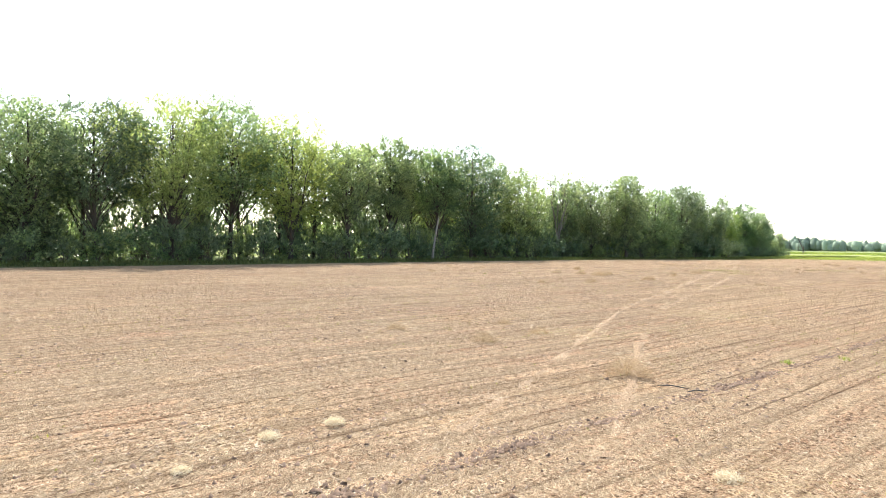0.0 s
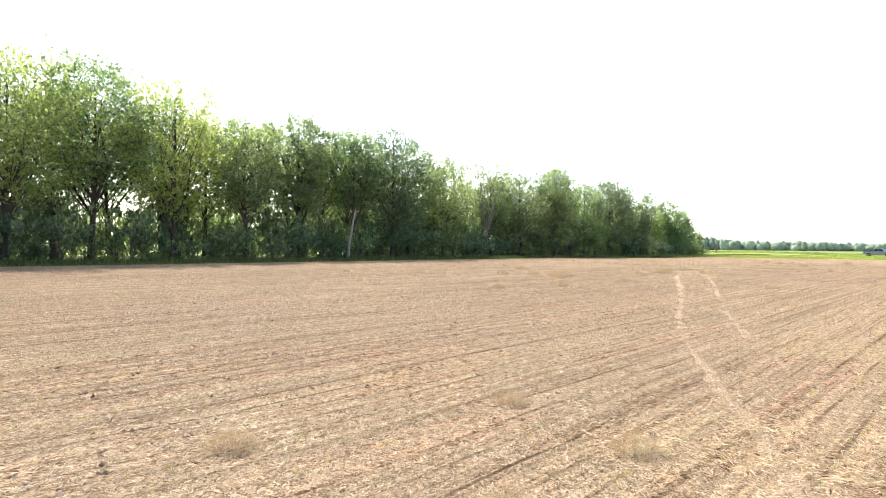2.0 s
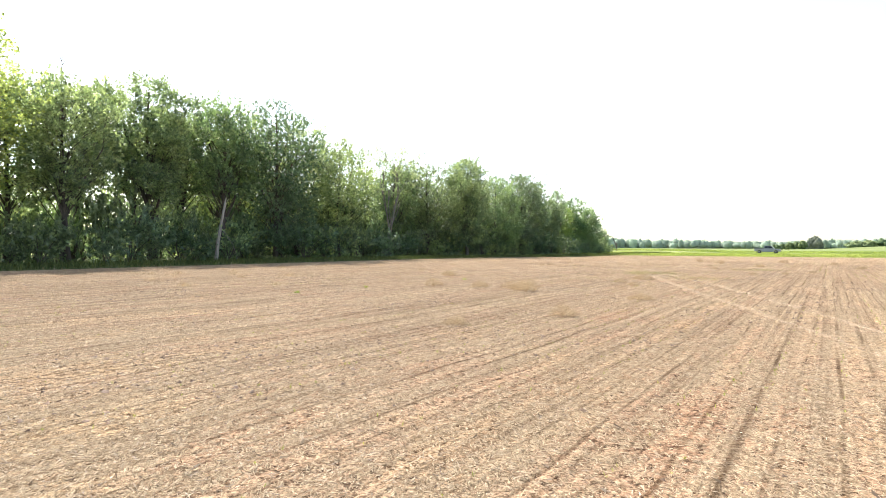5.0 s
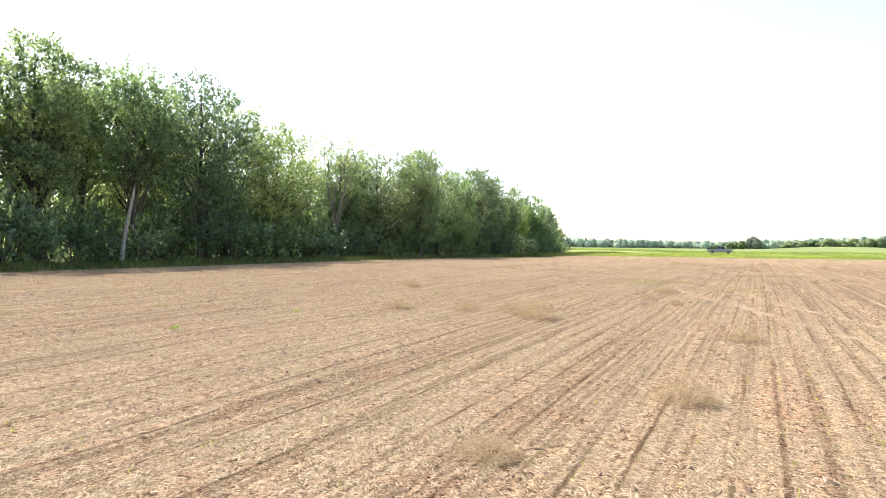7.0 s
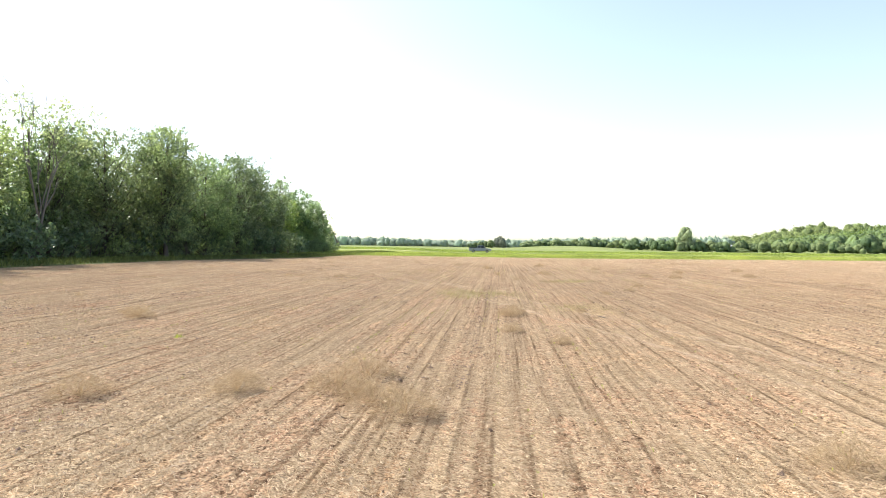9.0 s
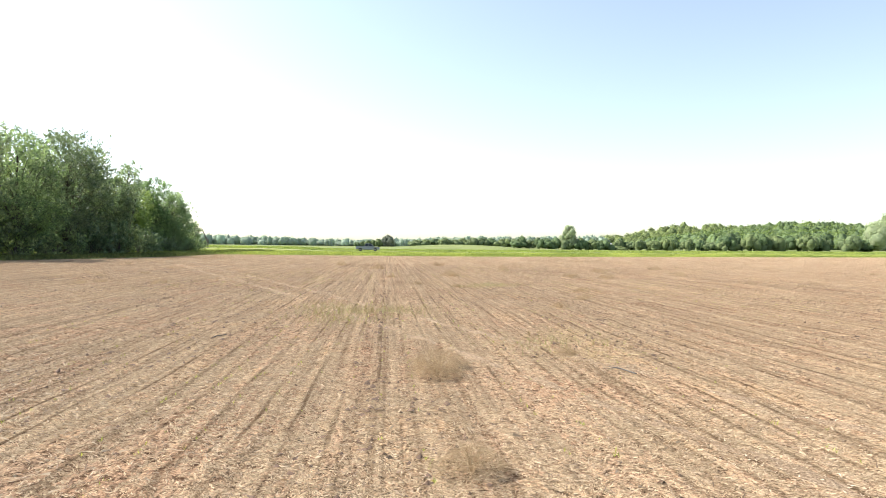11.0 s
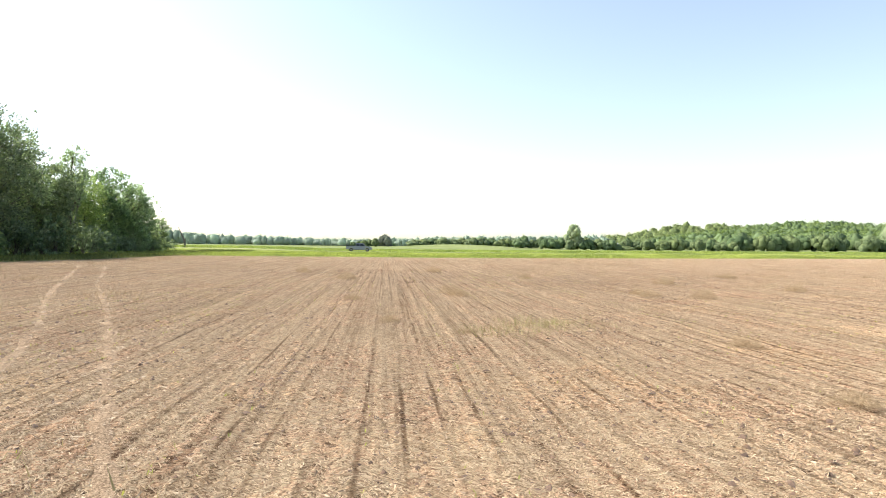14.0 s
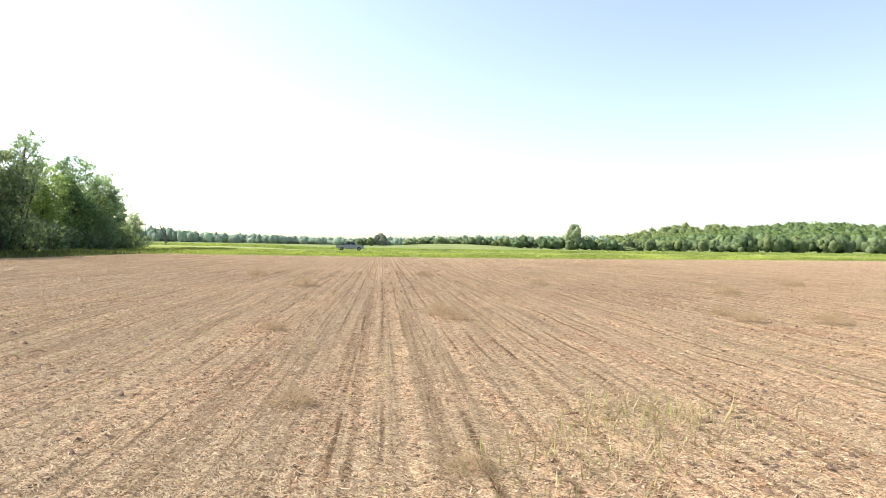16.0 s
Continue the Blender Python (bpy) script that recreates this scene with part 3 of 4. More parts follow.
v, f = tubes([[((0, 0, 0), 0.16), ((0.1, 0.15, 6), 0.12), ((0.0, -0.1, 11), 0.08), ((0.05, 0.0, 16.0), 0.03)]] + [[((0.05, 0, z), 0.035), ((0.1, s * 0.8, z + 0.6), 0.02), ((0.1, s * 1.3, z + 1.5), 0.008)]
              for z, s in ((9, 1), (10.2, -1), (11.5, 0.8), (12.6, -0.7), (13.7, 0.6), (14.6, -0.5), (15.3, 0.35), (15.5, -0.3))], 6)
ob = new("dead_tree", smooth(mesh_of("dead_tree", v, f, DEADWOOD)))
ob.matrix_basis = pose(-68.0, 39.2, 0)
tagged(ob, "bare grey spire of a dead tree above the leaves", "dead tree")

# ---- straw, clods and weeds on the field ----
LINE = np.array([(2, -3), (-6, 5), (-14, 12), (-20, 19), (-25, 27), (-27, 36), (-27, 46), (-25, 56), (-23, 66), (-20, 80)], float)


def off_line(p):
    best = np.full(len(p), 1e9)
    for a, b in zip(LINE[:-1], LINE[1:]):
        d = b - a
        f = np.clip(((p - a) @ d) / (d @ d), 0, 1)
        best = np.minimum(best, np.linalg.norm(p - a - f[:, None] * d, axis=1))
    return best


TRACKS = [
    [(-46.5, 95), (-43.6, 88.5), (-38.7, 77.5), (-35.2, 69.9), (-32.3, 64.2), (-29.4, 57.6), (-26.6, 51), (-23.7, 43.6), (-20.7, 36.3), (-17.3, 27.8), (-15.4, 22.8), (-13.6, 18.8), (-9.2, 10.3), (-7.6, 7.2), (-6, 4)],
    [(-45, 95), (-42, 88.5), (-36.9, 76.6), (-33.7, 70), (-30.7, 63.6), (-28.1, 57.6), (-25.2, 51.2), (-22.3, 44.5), (-19.7, 38), (-16.3, 28.6), (-14.2, 23.2), (-12.4, 19), (-9.4, 13.4), (-8.0, 11.1), (-5.6, 7)]]


def spline(points, gap=0.25):
    p = np.array(points, float)
    out = []
    for i in range(len(p) - 1):
        a, b, c, d = p[max(i - 1, 0)], p[i], p[i + 1], p[min(i + 2, len(p) - 1)]
        n = max(2, int(np.linalg.norm(c - b) / gap))
        for k in range(n):
            t = k / n
            out.append(0.5 * (2 * b + (c - a) * t + (2 * a - 5 * b + 4 * c - d) * t * t + (3 * b - a - 3 * c + d) * t ** 3))
    return np.array(out)


track_lines = [spline(t) for t in TRACKS]


track_cells = set()
for line in track_lines:
    for q in line:
        for dx in range(-2, 3):
            for dy in range(-2, 3):
                track_cells.add((int(q[0] * 10 + 1000) + dx) * 4000 + int(q[1] * 10 + 1000) + dy)
track_cells = np.array(sorted(track_cells))


def on_track(p):
    return np.isin((p[:, 0] * 10 + 1000).astype(int) * 4000 + (p[:, 1] * 10 + 1000).astype(int), track_cells)


def surface(p):
    x, y = p[:, 0], p[:, 1]
    u = np.clip((y - 60) / 85, 0, 1)
    tilt = np.where(x > -12, 0.0105, 0.0045) * (x + 12) * u * u * (3 - 2 * u)
    return ridges(p) + tilt


def scatter(rng, count, box, keep):
    p = rng.random((count, 2)) * (box[1] - box[0], box[3] - box[2]) + (box[0], box[2])
    return p[rng.random(count) < keep(p)]


def field_keep(p):
    ok = (p[:, 1] < 135 + 0.13 * np.clip(p[:, 0] + 22, -60, 90) - 0.5) & (p[:, 0] > np.interp(p[:, 1], [84, 108], [FIELD_LEFT + 1, FIELD_LEFT + 6.4]))
    return ok


def straws(rng, p, long, wide, lift, bent, loose=1.0):
    """Bits of straw lying about at p, each a narrow folded strip."""
    n = len(p)
    base = np.column_stack([p, surface(p)])
    a = rng.random(n) * 2 * np.pi
    tilt = rng.normal(size=n) * 0.22 * loose
    u = np.column_stack([np.cos(a) * np.cos(tilt), np.sin(a) * np.cos(tilt), np.sin(tilt)])
    w = np.column_stack([-np.sin(a), np.cos(a), rng.normal(size=n) * 0.5 * loose])
    w /= np.linalg.norm(w, axis=1, keepdims=True)
    length = (long * (0.35 + rng.random(n) ** 1.6 * 1.3))[:, None]
    half = (wide * (0.55 + 0.8 * rng.random(n)))[:, None] / 2
    base[:, 2] += lift * (0.2 + rng.random(n)) + np.abs(u[:, 2]) * length[:, 0] * 0.4
    if bent is None:
        v = np.stack([base - u * length / 2 - w * half, base - u * length / 2 + w * half, base + u * length / 2], 1)
        return v.reshape(-1, 3), np.arange(n * 3).reshape(-1, 3)
    if not bent:
        v = np.stack([base - u * length / 2 - w * half, base - u * length / 2 + w * half, base + u * length / 2 + w * half, base + u * length / 2 - w * half], 1)
        return v.reshape(-1, 3), np.arange(n * 4).reshape(-1, 4)
    turn = rng.normal(size=n) * 0.7
    u2 = np.column_stack([np.cos(a + turn), np.sin(a + turn), -np.abs(u[:, 2]) * 0.5])
    s, e = base - u * length / 2, base + u2 * length / 2
    v = np.stack([s - w * half, s + w * half, base - w * half * 1.15, base + w * half * 1.15, e - w * half * 0.7, e + w * half * 0.7], 1)
    k = np.arange(n)[:, None] * 6
    f = np.concatenate([k + (0, 1, 3, 2), k + (2, 3, 5, 4)])
    return v.reshape(-1, 3), f


def between_rows(p):
    s = np.sin(2 * np.pi * p[:, 0] / ROW)
    return np.where(s > 0.72, 0.3, 1.0)


g = np.random.default_rng(11)


def near_keep(p):
    d = off_line(p)
    return np.clip((8.5 - d) / 4.5, 0, 1) * (0.45 + 0.7 * waves(p, 1.1, 0.5, 21)) * between_rows(p) * np.where(on_track(p), 0.35, 1) * field_keep(p)


def middle_keep(p):
    d = off_line(p)
    return np.clip((d - 3) / 4, 0, 1) * np.clip((19 - d) / 5, 0, 1) * (0.3 + 0.8 * waves(p, 0.9, 0.35, 22)) * between_rows(p) * field_keep(p)


def far_keep(p):
    d = off_line(p)
    return np.clip((d - 12) / 6, 0, 1) * (0.3 + 0.8 * waves(p, 0.6, 0.2, 23)) * field_keep(p)


AREA = (-57.0, 12.0, 0.0, 92.0)
v, f = straws(g, scatter(g, 600000, AREA, near_keep), 0.085, 0.0066, 0.006, True, 0.6)
p = scatter(g, 800000, AREA, near_keep)
n = len(p)
base = np.column_stack([p, surface(p) + 0.004 + 0.014 * g.random(n)])
a = g.random(n) * 6.28
u = np.column_stack([np.cos(a), np.sin(a), g.normal(size=n) * 0.35]) * (0.02 + 0.05 * g.random(n) ** 2)[:, None]
w = np.column_stack([-np.sin(a), np.cos(a), g.normal(size=n) * 0.6]) * (0.0035 + 0.004 * g.random(n))[:, None]
cv = np.stack([base - u * 0.5 - w, base - u * 0.5 + w, base + u], 1).reshape(-1, 3)
tagged(new("chaff", mesh_of("chaff", cv, np.arange(n * 3).reshape(-1, 3), STRAW)), "fine chaff and husks strewn on the soil", "chaff", kind="stuff")
tagged(new("straw", mesh_of("straw", v, f, STRAW)), "pale chopped straw lying over the soil", "straw", kind="stuff")
v, f = straws(g, scatter(g, 420000, AREA, middle_keep), 0.085, 0.0105, 0.012, None)
tagged(new("straw_litter", mesh_of("straw_litter", v, f, STRAW)), "loose straw litter farther across the field", "straw", kind="stuff")
v, f = straws(g, scatter(g, 150000, (-57.0, 60.0, 0.0, 142.0), far_keep), 0.11, 0.018, 0.015, None)
tagged(new("straw_cover", mesh_of("straw_cover", v, f, STRAW)), "thin cover of straw over the far field", "straw", kind="stuff")

# straw raked into pale and golden patches
PATCHES = [(-11.4, 13.5, 1.3, 0.9), (-10.7, 20.4, 1.8, 1.0), (-8.2, 12.2, 1.0, 0.8), (-13.1, 12.5, 0.7, 0.5), (-14.1, 14.9, 0.5, 1.0), (-11.7, 20.4, 1.2, 1.5),
           (-11.0, 14.2, 1.3, 1.0), (-4.4, 7.8, 0.8, 0.8), (-14.8, 11.0, 0.9, 0.5), (-23.7, 48.4, 0.7, 0.7), (-23.2, 50.5, 0.5, 1.4), (-8.6, 4.2, 0.8, 0.5), (-9.8, 16.5, 1.0, 1.2)]
spots = np.concatenate([np.column_stack([g.normal(size=n) * a * 0.6 + x, g.normal(size=n) * b * 0.6 + y]) for x, y, a, b in PATCHES for n in [int(700 * a * b + 150)]])
v, f = straws(g, spots, 0.11, 0.0042, 0.014, True)
tagged(new("golden_straw", mesh_of("golden_straw", v, f, STRAW_GOLD)), "golden patches of longer straw left on the field", "straw", kind="stuff")


def clod_mesh(rng, p, size):
    n = len(p)
    base = np.column_stack([p, surface(p)])
    dirs = np.array([(1, 0, -0.2), (0, 1, -0.2), (-1, 0, -0.2), (0, -1, -0.2), (0, 0, 0.5)], float)
    s = size * (0.35 + rng.random((n, 1, 1)) ** 2.5 * 1.8)
    v = base[:, None, :] + dirs[None] * s * (0.6 + 0.7 * rng.random((n, 5, 1))) + rng.normal(size=(n, 5, 3)) * s * 0.22
    f = np.array([(0, 1, 4), (1, 2, 4), (2, 3, 4), (3, 0, 4)])
    return v.reshape(-1, 3), (np.arange(n)[:, None, None] * 5 + f[None]).reshape(-1, 3)


def clod_keep(p):
    d = off_line(p)
    patch = np.clip((waves(p, 0.9, 0.3, 31) - 0.45) * 4, 0.03, 1)
    ridge_line = np.exp(-((p[:, 0] + 6.5) / 0.22) ** 2) * (p[:, 1] < 30) * 3 + np.exp(-((p[:, 0] + 26.9) / 0.3) ** 2) * (p[:, 1] > 38) * 1.2
    return np.where(d < 20, 1.0, 0.15) * np.clip(patch + ridge_line, 0, 1) * field_keep(p) * np.where(on_track(p), 0.2, 1)


v, f = clod_mesh(g, scatter(g, 230000, AREA, clod_keep), 0.022)
tagged(new("soil_clods", mesh_of("soil_clods", v, f, CLOD)), "dark crumbs and clods of dry soil", "soil", kind="stuff")

# dark crumbs thrown up along single rows
for x0, y0, y1, n in ((-6.5, 4.0, 27.0, 9000), (-27.0, 38.0, 60.0, 700)):
    p = np.column_stack([x0 + 0.06 * g.normal(size=n) + 0.12 * (g.random(n) - 0.5), y0 + (y1 - y0) * g.random(n)])
    p = p[g.random(n) < np.clip((waves(p, 1.5, 1.4, 81) - 0.32) * 2.2, 0.4 if x0 > -10 else 0.06, 1)]
    v, f = clod_mesh(g, p, 0.024)
    tagged(new("soil_crumbs", mesh_of("soil_crumbs", v, f, CLOD)), "dark crumbs of soil thrown up along a row", "soil", kind="stuff")

# wheel tracks pressed pale across the rows
PRESSED = straw_material("pressed_chaff", [(0.0, (0.42, 0.315, 0.208)), (0.6, (0.56, 0.432, 0.29)), (1.0, (0.66, 0.525, 0.365))], 0.9, 0.0)
TRACK_SOIL, n, l, b = node_material("track_soil")
bump(n, l, b, noise_at(n, l, 40.0, 4.0, 0.7), 1.0, 0.04)
l.new(mix(n, l, 1.0, ramp(n, l, noise_at(n, l, 45.0, 4.0, 0.75), [(0.35, (0.12, 0.083, 0.053)), (0.5, (0.32, 0.229, 0.15)), (0.66, (0.48, 0.36, 0.242))]), ramp(n, l, noise_at(n, l, 2.0), [(0.35, (0.85, 0.83, 0.8)), (0.65, (1.1, 1.1, 1.1))]), "MULTIPLY"), b.inputs["Base Color"])
b.inputs["Roughness"].default_value = 0.95
b.inputs["Specular IOR Level"].default_value = 0.03
for line in track_lines:
    d = np.gradient(line, axis=0)
    d /= np.linalg.norm(d, axis=1, keepdims=True)
    cols = []
    for f5 in (-1, -0.4, 0.4, 1):
        q = line + np.column_stack([-d[:, 1], d[:, 0]]) * (f5 * (0.12 + 0.035 * np.sin(np.arange(len(line)) * 0.6 + f5) + 0.02 * g.normal(size=len(line))))[:, None]
        cols.append(np.column_stack([q, surface(q) + (0.003 if abs(f5) < 1 else -0.012) + 0.012 * (waves(q, 5.0, 5.0, 91) - 0.5)]))
    k = np.arange(len(line) - 1)[:, None] * 4
    bed = (np.stack(cols, 1).reshape(-1, 3), np.concatenate([k + (j, j + 1, j + 5, j + 4) for j in range(3)]))
    pick = g.integers(0, len(line), len(line) * 26)
    q = line[pick] + np.column_stack([-d[pick, 1], d[pick, 0]]) * (g.normal(size=len(pick)) * 0.14)[:, None] + g.normal(size=(len(pick), 2)) * 0.12
    v, f = straws(g, q, 0.045, 0.012, 0.006, None, 0.3)
    tagged(new("wheel_track", mesh_of("wheel_track", v, f, PRESSED)), "pale wheel track of crushed straw across the stubble", "track", "wheel tracks", "structure")
    ob = new("pressed_soil", smooth(mesh_of("pressed_soil", *bed, TRACK_SOIL)))
    tagged(ob, "pale soil pressed flat by a wheel", "track", "pressed wheel tracks", "structure")


def spray(rng, n, r, h, thick, mat, name, droop=0.3):
    """Thin stalks that fan out from one root."""
    a = rng.random(n) * 2 * np.pi
    out = rng.random(n) ** 0.7
    root = np.column_stack([np.cos(a) * out * r * 0.25, np.sin(a) * out * r * 0.25, np.zeros(n)])
    tip = np.column_stack([np.cos(a) * out * r, np.sin(a) * out * r, h * (1 - 0.55 * out ** 2) * (0.5 + 0.6 * rng.random(n))]) + rng.normal(size=(n, 3)) * 0.12 * r
    tip[:, 2] = np.maximum(tip[:, 2], 0.02)
    mid = root * 0.45 + tip * 0.55 + np.column_stack([np.zeros((n, 2)), h * droop * rng.random(n) * 0.4])
    w = np.column_stack([-np.sin(a), np.cos(a), rng.normal(size=n) * 0.4]) * thick
    v = np.stack([root - w, root + w, mid - w * 0.8, mid + w * 0.8, tip - w * 0.4, tip + w * 0.4], 1).reshape(-1, 3)
    k = np.arange(n)[:, None] * 6
    return mesh_of(name, v, np.concatenate([k + (0, 1, 3, 2), k + (2, 3, 5, 4)]), mat)


def twigs(rng, n, r, h, thick=0.0022, mat=DRY, name="twig", long=0.055):
    """A loose dome of short crossing twigs."""
    a, q = rng.random(n) * 6.28, np.sqrt(rng.random(n))
    z = h * (1 - 0.8 * q ** 2) * (0.15 + 0.85 * rng.random(n) ** 0.7)
    mid = np.column_stack([np.cos(a) * q * r, np.sin(a) * q * r, z]) * (0.8 + 0.3 * rng.random((n, 1)))
    u = rng.normal(size=(n, 3)) + mid * 2.5
    u *= long / (np.linalg.norm(u, axis=1, keepdims=True) + 1e-9) * (0.5 + rng.random((n, 1)))
    w = np.cross(u, rng.normal(size=(n, 3)))
    w *= thick / (np.linalg.norm(w, axis=1, keepdims=True) + 1e-9)
    v = np.stack([mid - u - w, mid - u + w, mid + u + w * 0.5, mid + u - w * 0.5], 1).reshape(-1, 3)
    v[:, 2] = np.maximum(v[:, 2], 0.005)
    return mesh_of(name, v, np.arange(n * 4).reshape(-1, 4), mat)


weed_kinds = [(spray(g, 50, 0.4, 0.3, 0.003, DRY, "stem", 0.6), twigs(g, 1000, 0.42, 0.36)) for _ in range(5)]
WEEDS = [(-14.5, 10.6, 0.6), (-11.9, 11.2, 0.8), (-11.9, 13.0, 0.6), (-30.0, 37.6, 0.9), (-28.7, 37.9, 1.1), (-28.5, 38.8, 1.2), (-27.6, 36.8, 1.1), (-28.1, 37.4, 1.0),
         (-25.2, 42.3, 0.6), (-26.2, 47.0, 0.9), (-26.2, 43.7, 0.7), (-31.8, 37.0, 1.0), (-23.2, 35.8, 0.9), (-35.8, 44.5, 1.0), (-36.4, 45.2, 0.9), (-25.0, 27.8, 0.7),
         (-23.7, 30.6, 0.9), (-30.2, 38.2, 0.6), (-7.9, 10.8, 1.0), (-24.0, 63.5, 0.5), (-25.5, 65.3, 0.6), (-14.5, 71.8, 1.1), (-16.3, 72.1, 0.9), (-16.2, 73.4, 0.8),
         (-26.6, 70.2, 0.6), (-23.3, 73.1, 1.1), (-27.5, 81.7, 1.2), (-23.1, 72.1, 0.8), (-26.1, 47.6, 1.0), (-24.0, 48.5, 0.5), (-22.0, 55.5, 0.6), (-13.6, 13.5, 0.5),
         (-19.2, 62.0, 0.7), (-20.5, 58.0, 0.6), (-12.0, 80.0, 1.2), (-8.0, 76.0, 1.1), (-18.0, 84.0, 1.0), (-22.5, 90.0, 1.3), (-30.5, 88.0, 1.2), (-5.0, 86.0, 1.3)]
for k, (x, y, s) in enumerate(WEEDS):
    ob = thing("dry_weed", pose(x, y, ridge(x, y) - 0.01, 0, 0, k * 71), "bushy brown dead weed standing in the stubble", "weed", "dead weeds in the stubble")
    ob.scale = (s, s, s * 0.95)
    a, b = weed_kinds[k % 5]
    part("stem", a, None, ob)
    part("twig", b, None, ob)

tuft_kinds = [twigs(g, 420, 0.16, 0.1, 0.003, STRAW_PALE, "straw_tuft", 0.04) for _ in range(3)]
for k, (x, y, s) in enumerate([(-8.3, 4.7, 0.8), (-8.3, 5.5, 0.8), (-7.9, 3.7, 0.6), (-11.9, 13.05, 0.7), (-4.7, 7.6, 0.8)]):
    ob = new("straw_tuft", tuft_kinds[k % 3])
    ob.matrix_basis = pose(x, y, ridge(x, y), 0, 0, k * 50) @ Matrix.Diagonal((s, s, s, 1))
    tagged(ob, "cream-coloured tuft of dry straw on bare soil", "straw tuft", "straw tufts")

# broken sticks left on the soil
for k, (x, y, turn, long) in enumerate([(-6.95, 10.6, 25, 0.5), (-6.6, 10.65, 60, 0.35), (-23.6, 47.2, 110, 0.5), (-29.8, 50.3, 70, 0.6)]):
    v, f = tubes([[((-long / 2, 0, 0.012), 0.011), ((-long * 0.1, 0.03, 0.03), 0.01), ((long * 0.25, -0.01, 0.022), 0.008), ((long / 2, 0.04, 0.012), 0.004)], [((long * 0.05, 0.02, 0.028), 0.006), ((long * 0.2, 0.1, 0.03), 0.004), ((long * 0.3, 0.16, 0.012), 0.002)]], 6)
    ob = new("stick", smooth(mesh_of("stick", v, f, SNAG)))
    ob.matrix_basis = pose(x, y, ridge(x, y), 0, 0, turn)
    tagged(ob, "dry brown stick lying on the stubble", "stick", "broken sticks")

# tall thin yellowing grass in wisps, and green seedlings along the rows
WISPS = [(-28.5, 55.6, 0.8), (-27.7, 54.7, 0.9), (-27.0, 54.3, 0.8), (-26.3, 54.3, 0.9), (-28.4, 54.0, 0.7), (-23.4, 63.6, 0.9), (-22.4, 64.6, 0.8), (-21.8, 64.7, 0.7), (-24.1, 49.3, 0.9), (-27.9, 52.5, 0.8)]
WISP = straw_material("wisp_grass", [(0.0, (0.3, 0.24, 0.09)), (0.6, (0.46, 0.38, 0.17)), (1.0, (0.4, 0.4, 0.13))])
p = np.concatenate([np.column_stack([g.normal(size=260) * 0.5 + x, g.normal(size=260) * 0.5 + y]) for x, y, _ in WISPS])
n = len(p)
root = np.column_stack([p, surface(p)])
tip = root + np.column_stack([g.normal(size=n) * 0.07, g.normal(size=n) * 0.07, 0.06 + 0.14 * g.random(n)])
side = np.column_stack([g.normal(size=n), g.normal(size=n), np.zeros(n)]) * 0.0034
v = np.stack([root - side, root + side, tip], 1).reshape(-1, 3)
tagged(new("wisp_grass", mesh_of("wisp_grass", v, np.arange(n * 3).reshape(-1, 3), WISP)), "thin yellowing grass growing through the straw", "grass", kind="stuff")


def sprouts(rng, p, h):
    n = len(p)
    base = np.column_stack([p, surface(p)])
    vs = []
    for _ in range(4):
        a = rng.random(n) * 6.28
        s = (h * (0.5 + rng.random(n)))[:, None]
        u = np.column_stack([np.cos(a) * 0.7, np.sin(a) * 0.7, 0.6 + rng.random(n)])
        w = np.column_stack([-np.sin(a), np.cos(a), np.zeros(n)]) * 0.13
        vs.append(np.stack([base, base + (u * 0.5 + w) * s, base + u * s, base + (u * 0.5 - w) * s], 1))
    v = np.concatenate(vs).reshape(-1, 3)
    return v, np.arange(len(v)).reshape(-1, 4)


SPROUT = leaf_material("seedling_leaves", (0.19, 0.22, 0.05), (0.36, 0.37, 0.1), 0.3)


def sprout_keep(p):
    patch = np.clip((waves(p, 2.6, 0.22, 41) - 0.5) * 4, 0.03, 1)
    return (np.sin(2 * np.pi * p[:, 0] / ROW) > 0.9) * np.where(off_line(p) < 12, 1, 0) * patch * field_keep(p)


v, f = sprouts(g, scatter(g, 300000, AREA, sprout_keep), 0.026)
tagged(new("seedlings", mesh_of("seedlings", v, f, SPROUT)), "small green seedlings in the planted rows", "seedlings", kind="stuff")
YELLOW = [(-33.3, 31.0), (-33.5, 34.8), (-6.6, 13.9), (-6.1, 15.2), (-33.0, 41.5)]
weed_green = [sprouts(g, np.repeat([[0.0, -200.0]], 12, 0) + g.normal(size=(12, 2)) * 0.05, 0.05) for _ in range(2)]
for k, (x, y) in enumerate(YELLOW):
    v, f = weed_green[k % 2]
    me = mesh_of("green_weed", v + (0, 200, -v[:, 2].min()), f, SPROUT)
    ob = new("green_weed", me)
    ob.matrix_basis = pose(x, y, ridge(x, y), 0, 0, k * 33)
    tagged(ob, "small yellow-green weed alone in the stubble", "weed", "green weeds")


# fuzz of dead fine weeds over parts of the far field
def fuzz_keep(p):
    d = off_line(p)
    patch = np.clip((waves(p, 0.35, 0.12, 51) - 0.52) * 4, 0.0, 1)
    near_edge = np.exp(-((p[:, 0] + 55) / 5.0) ** 2) * 1.0 + np.exp(-((p[:, 1] - 128) / 9.0) ** 2) * 0.3
    return np.where(d > 8.0, 1, 0) * np.clip(patch + near_edge, 0, 1) * field_keep(p)


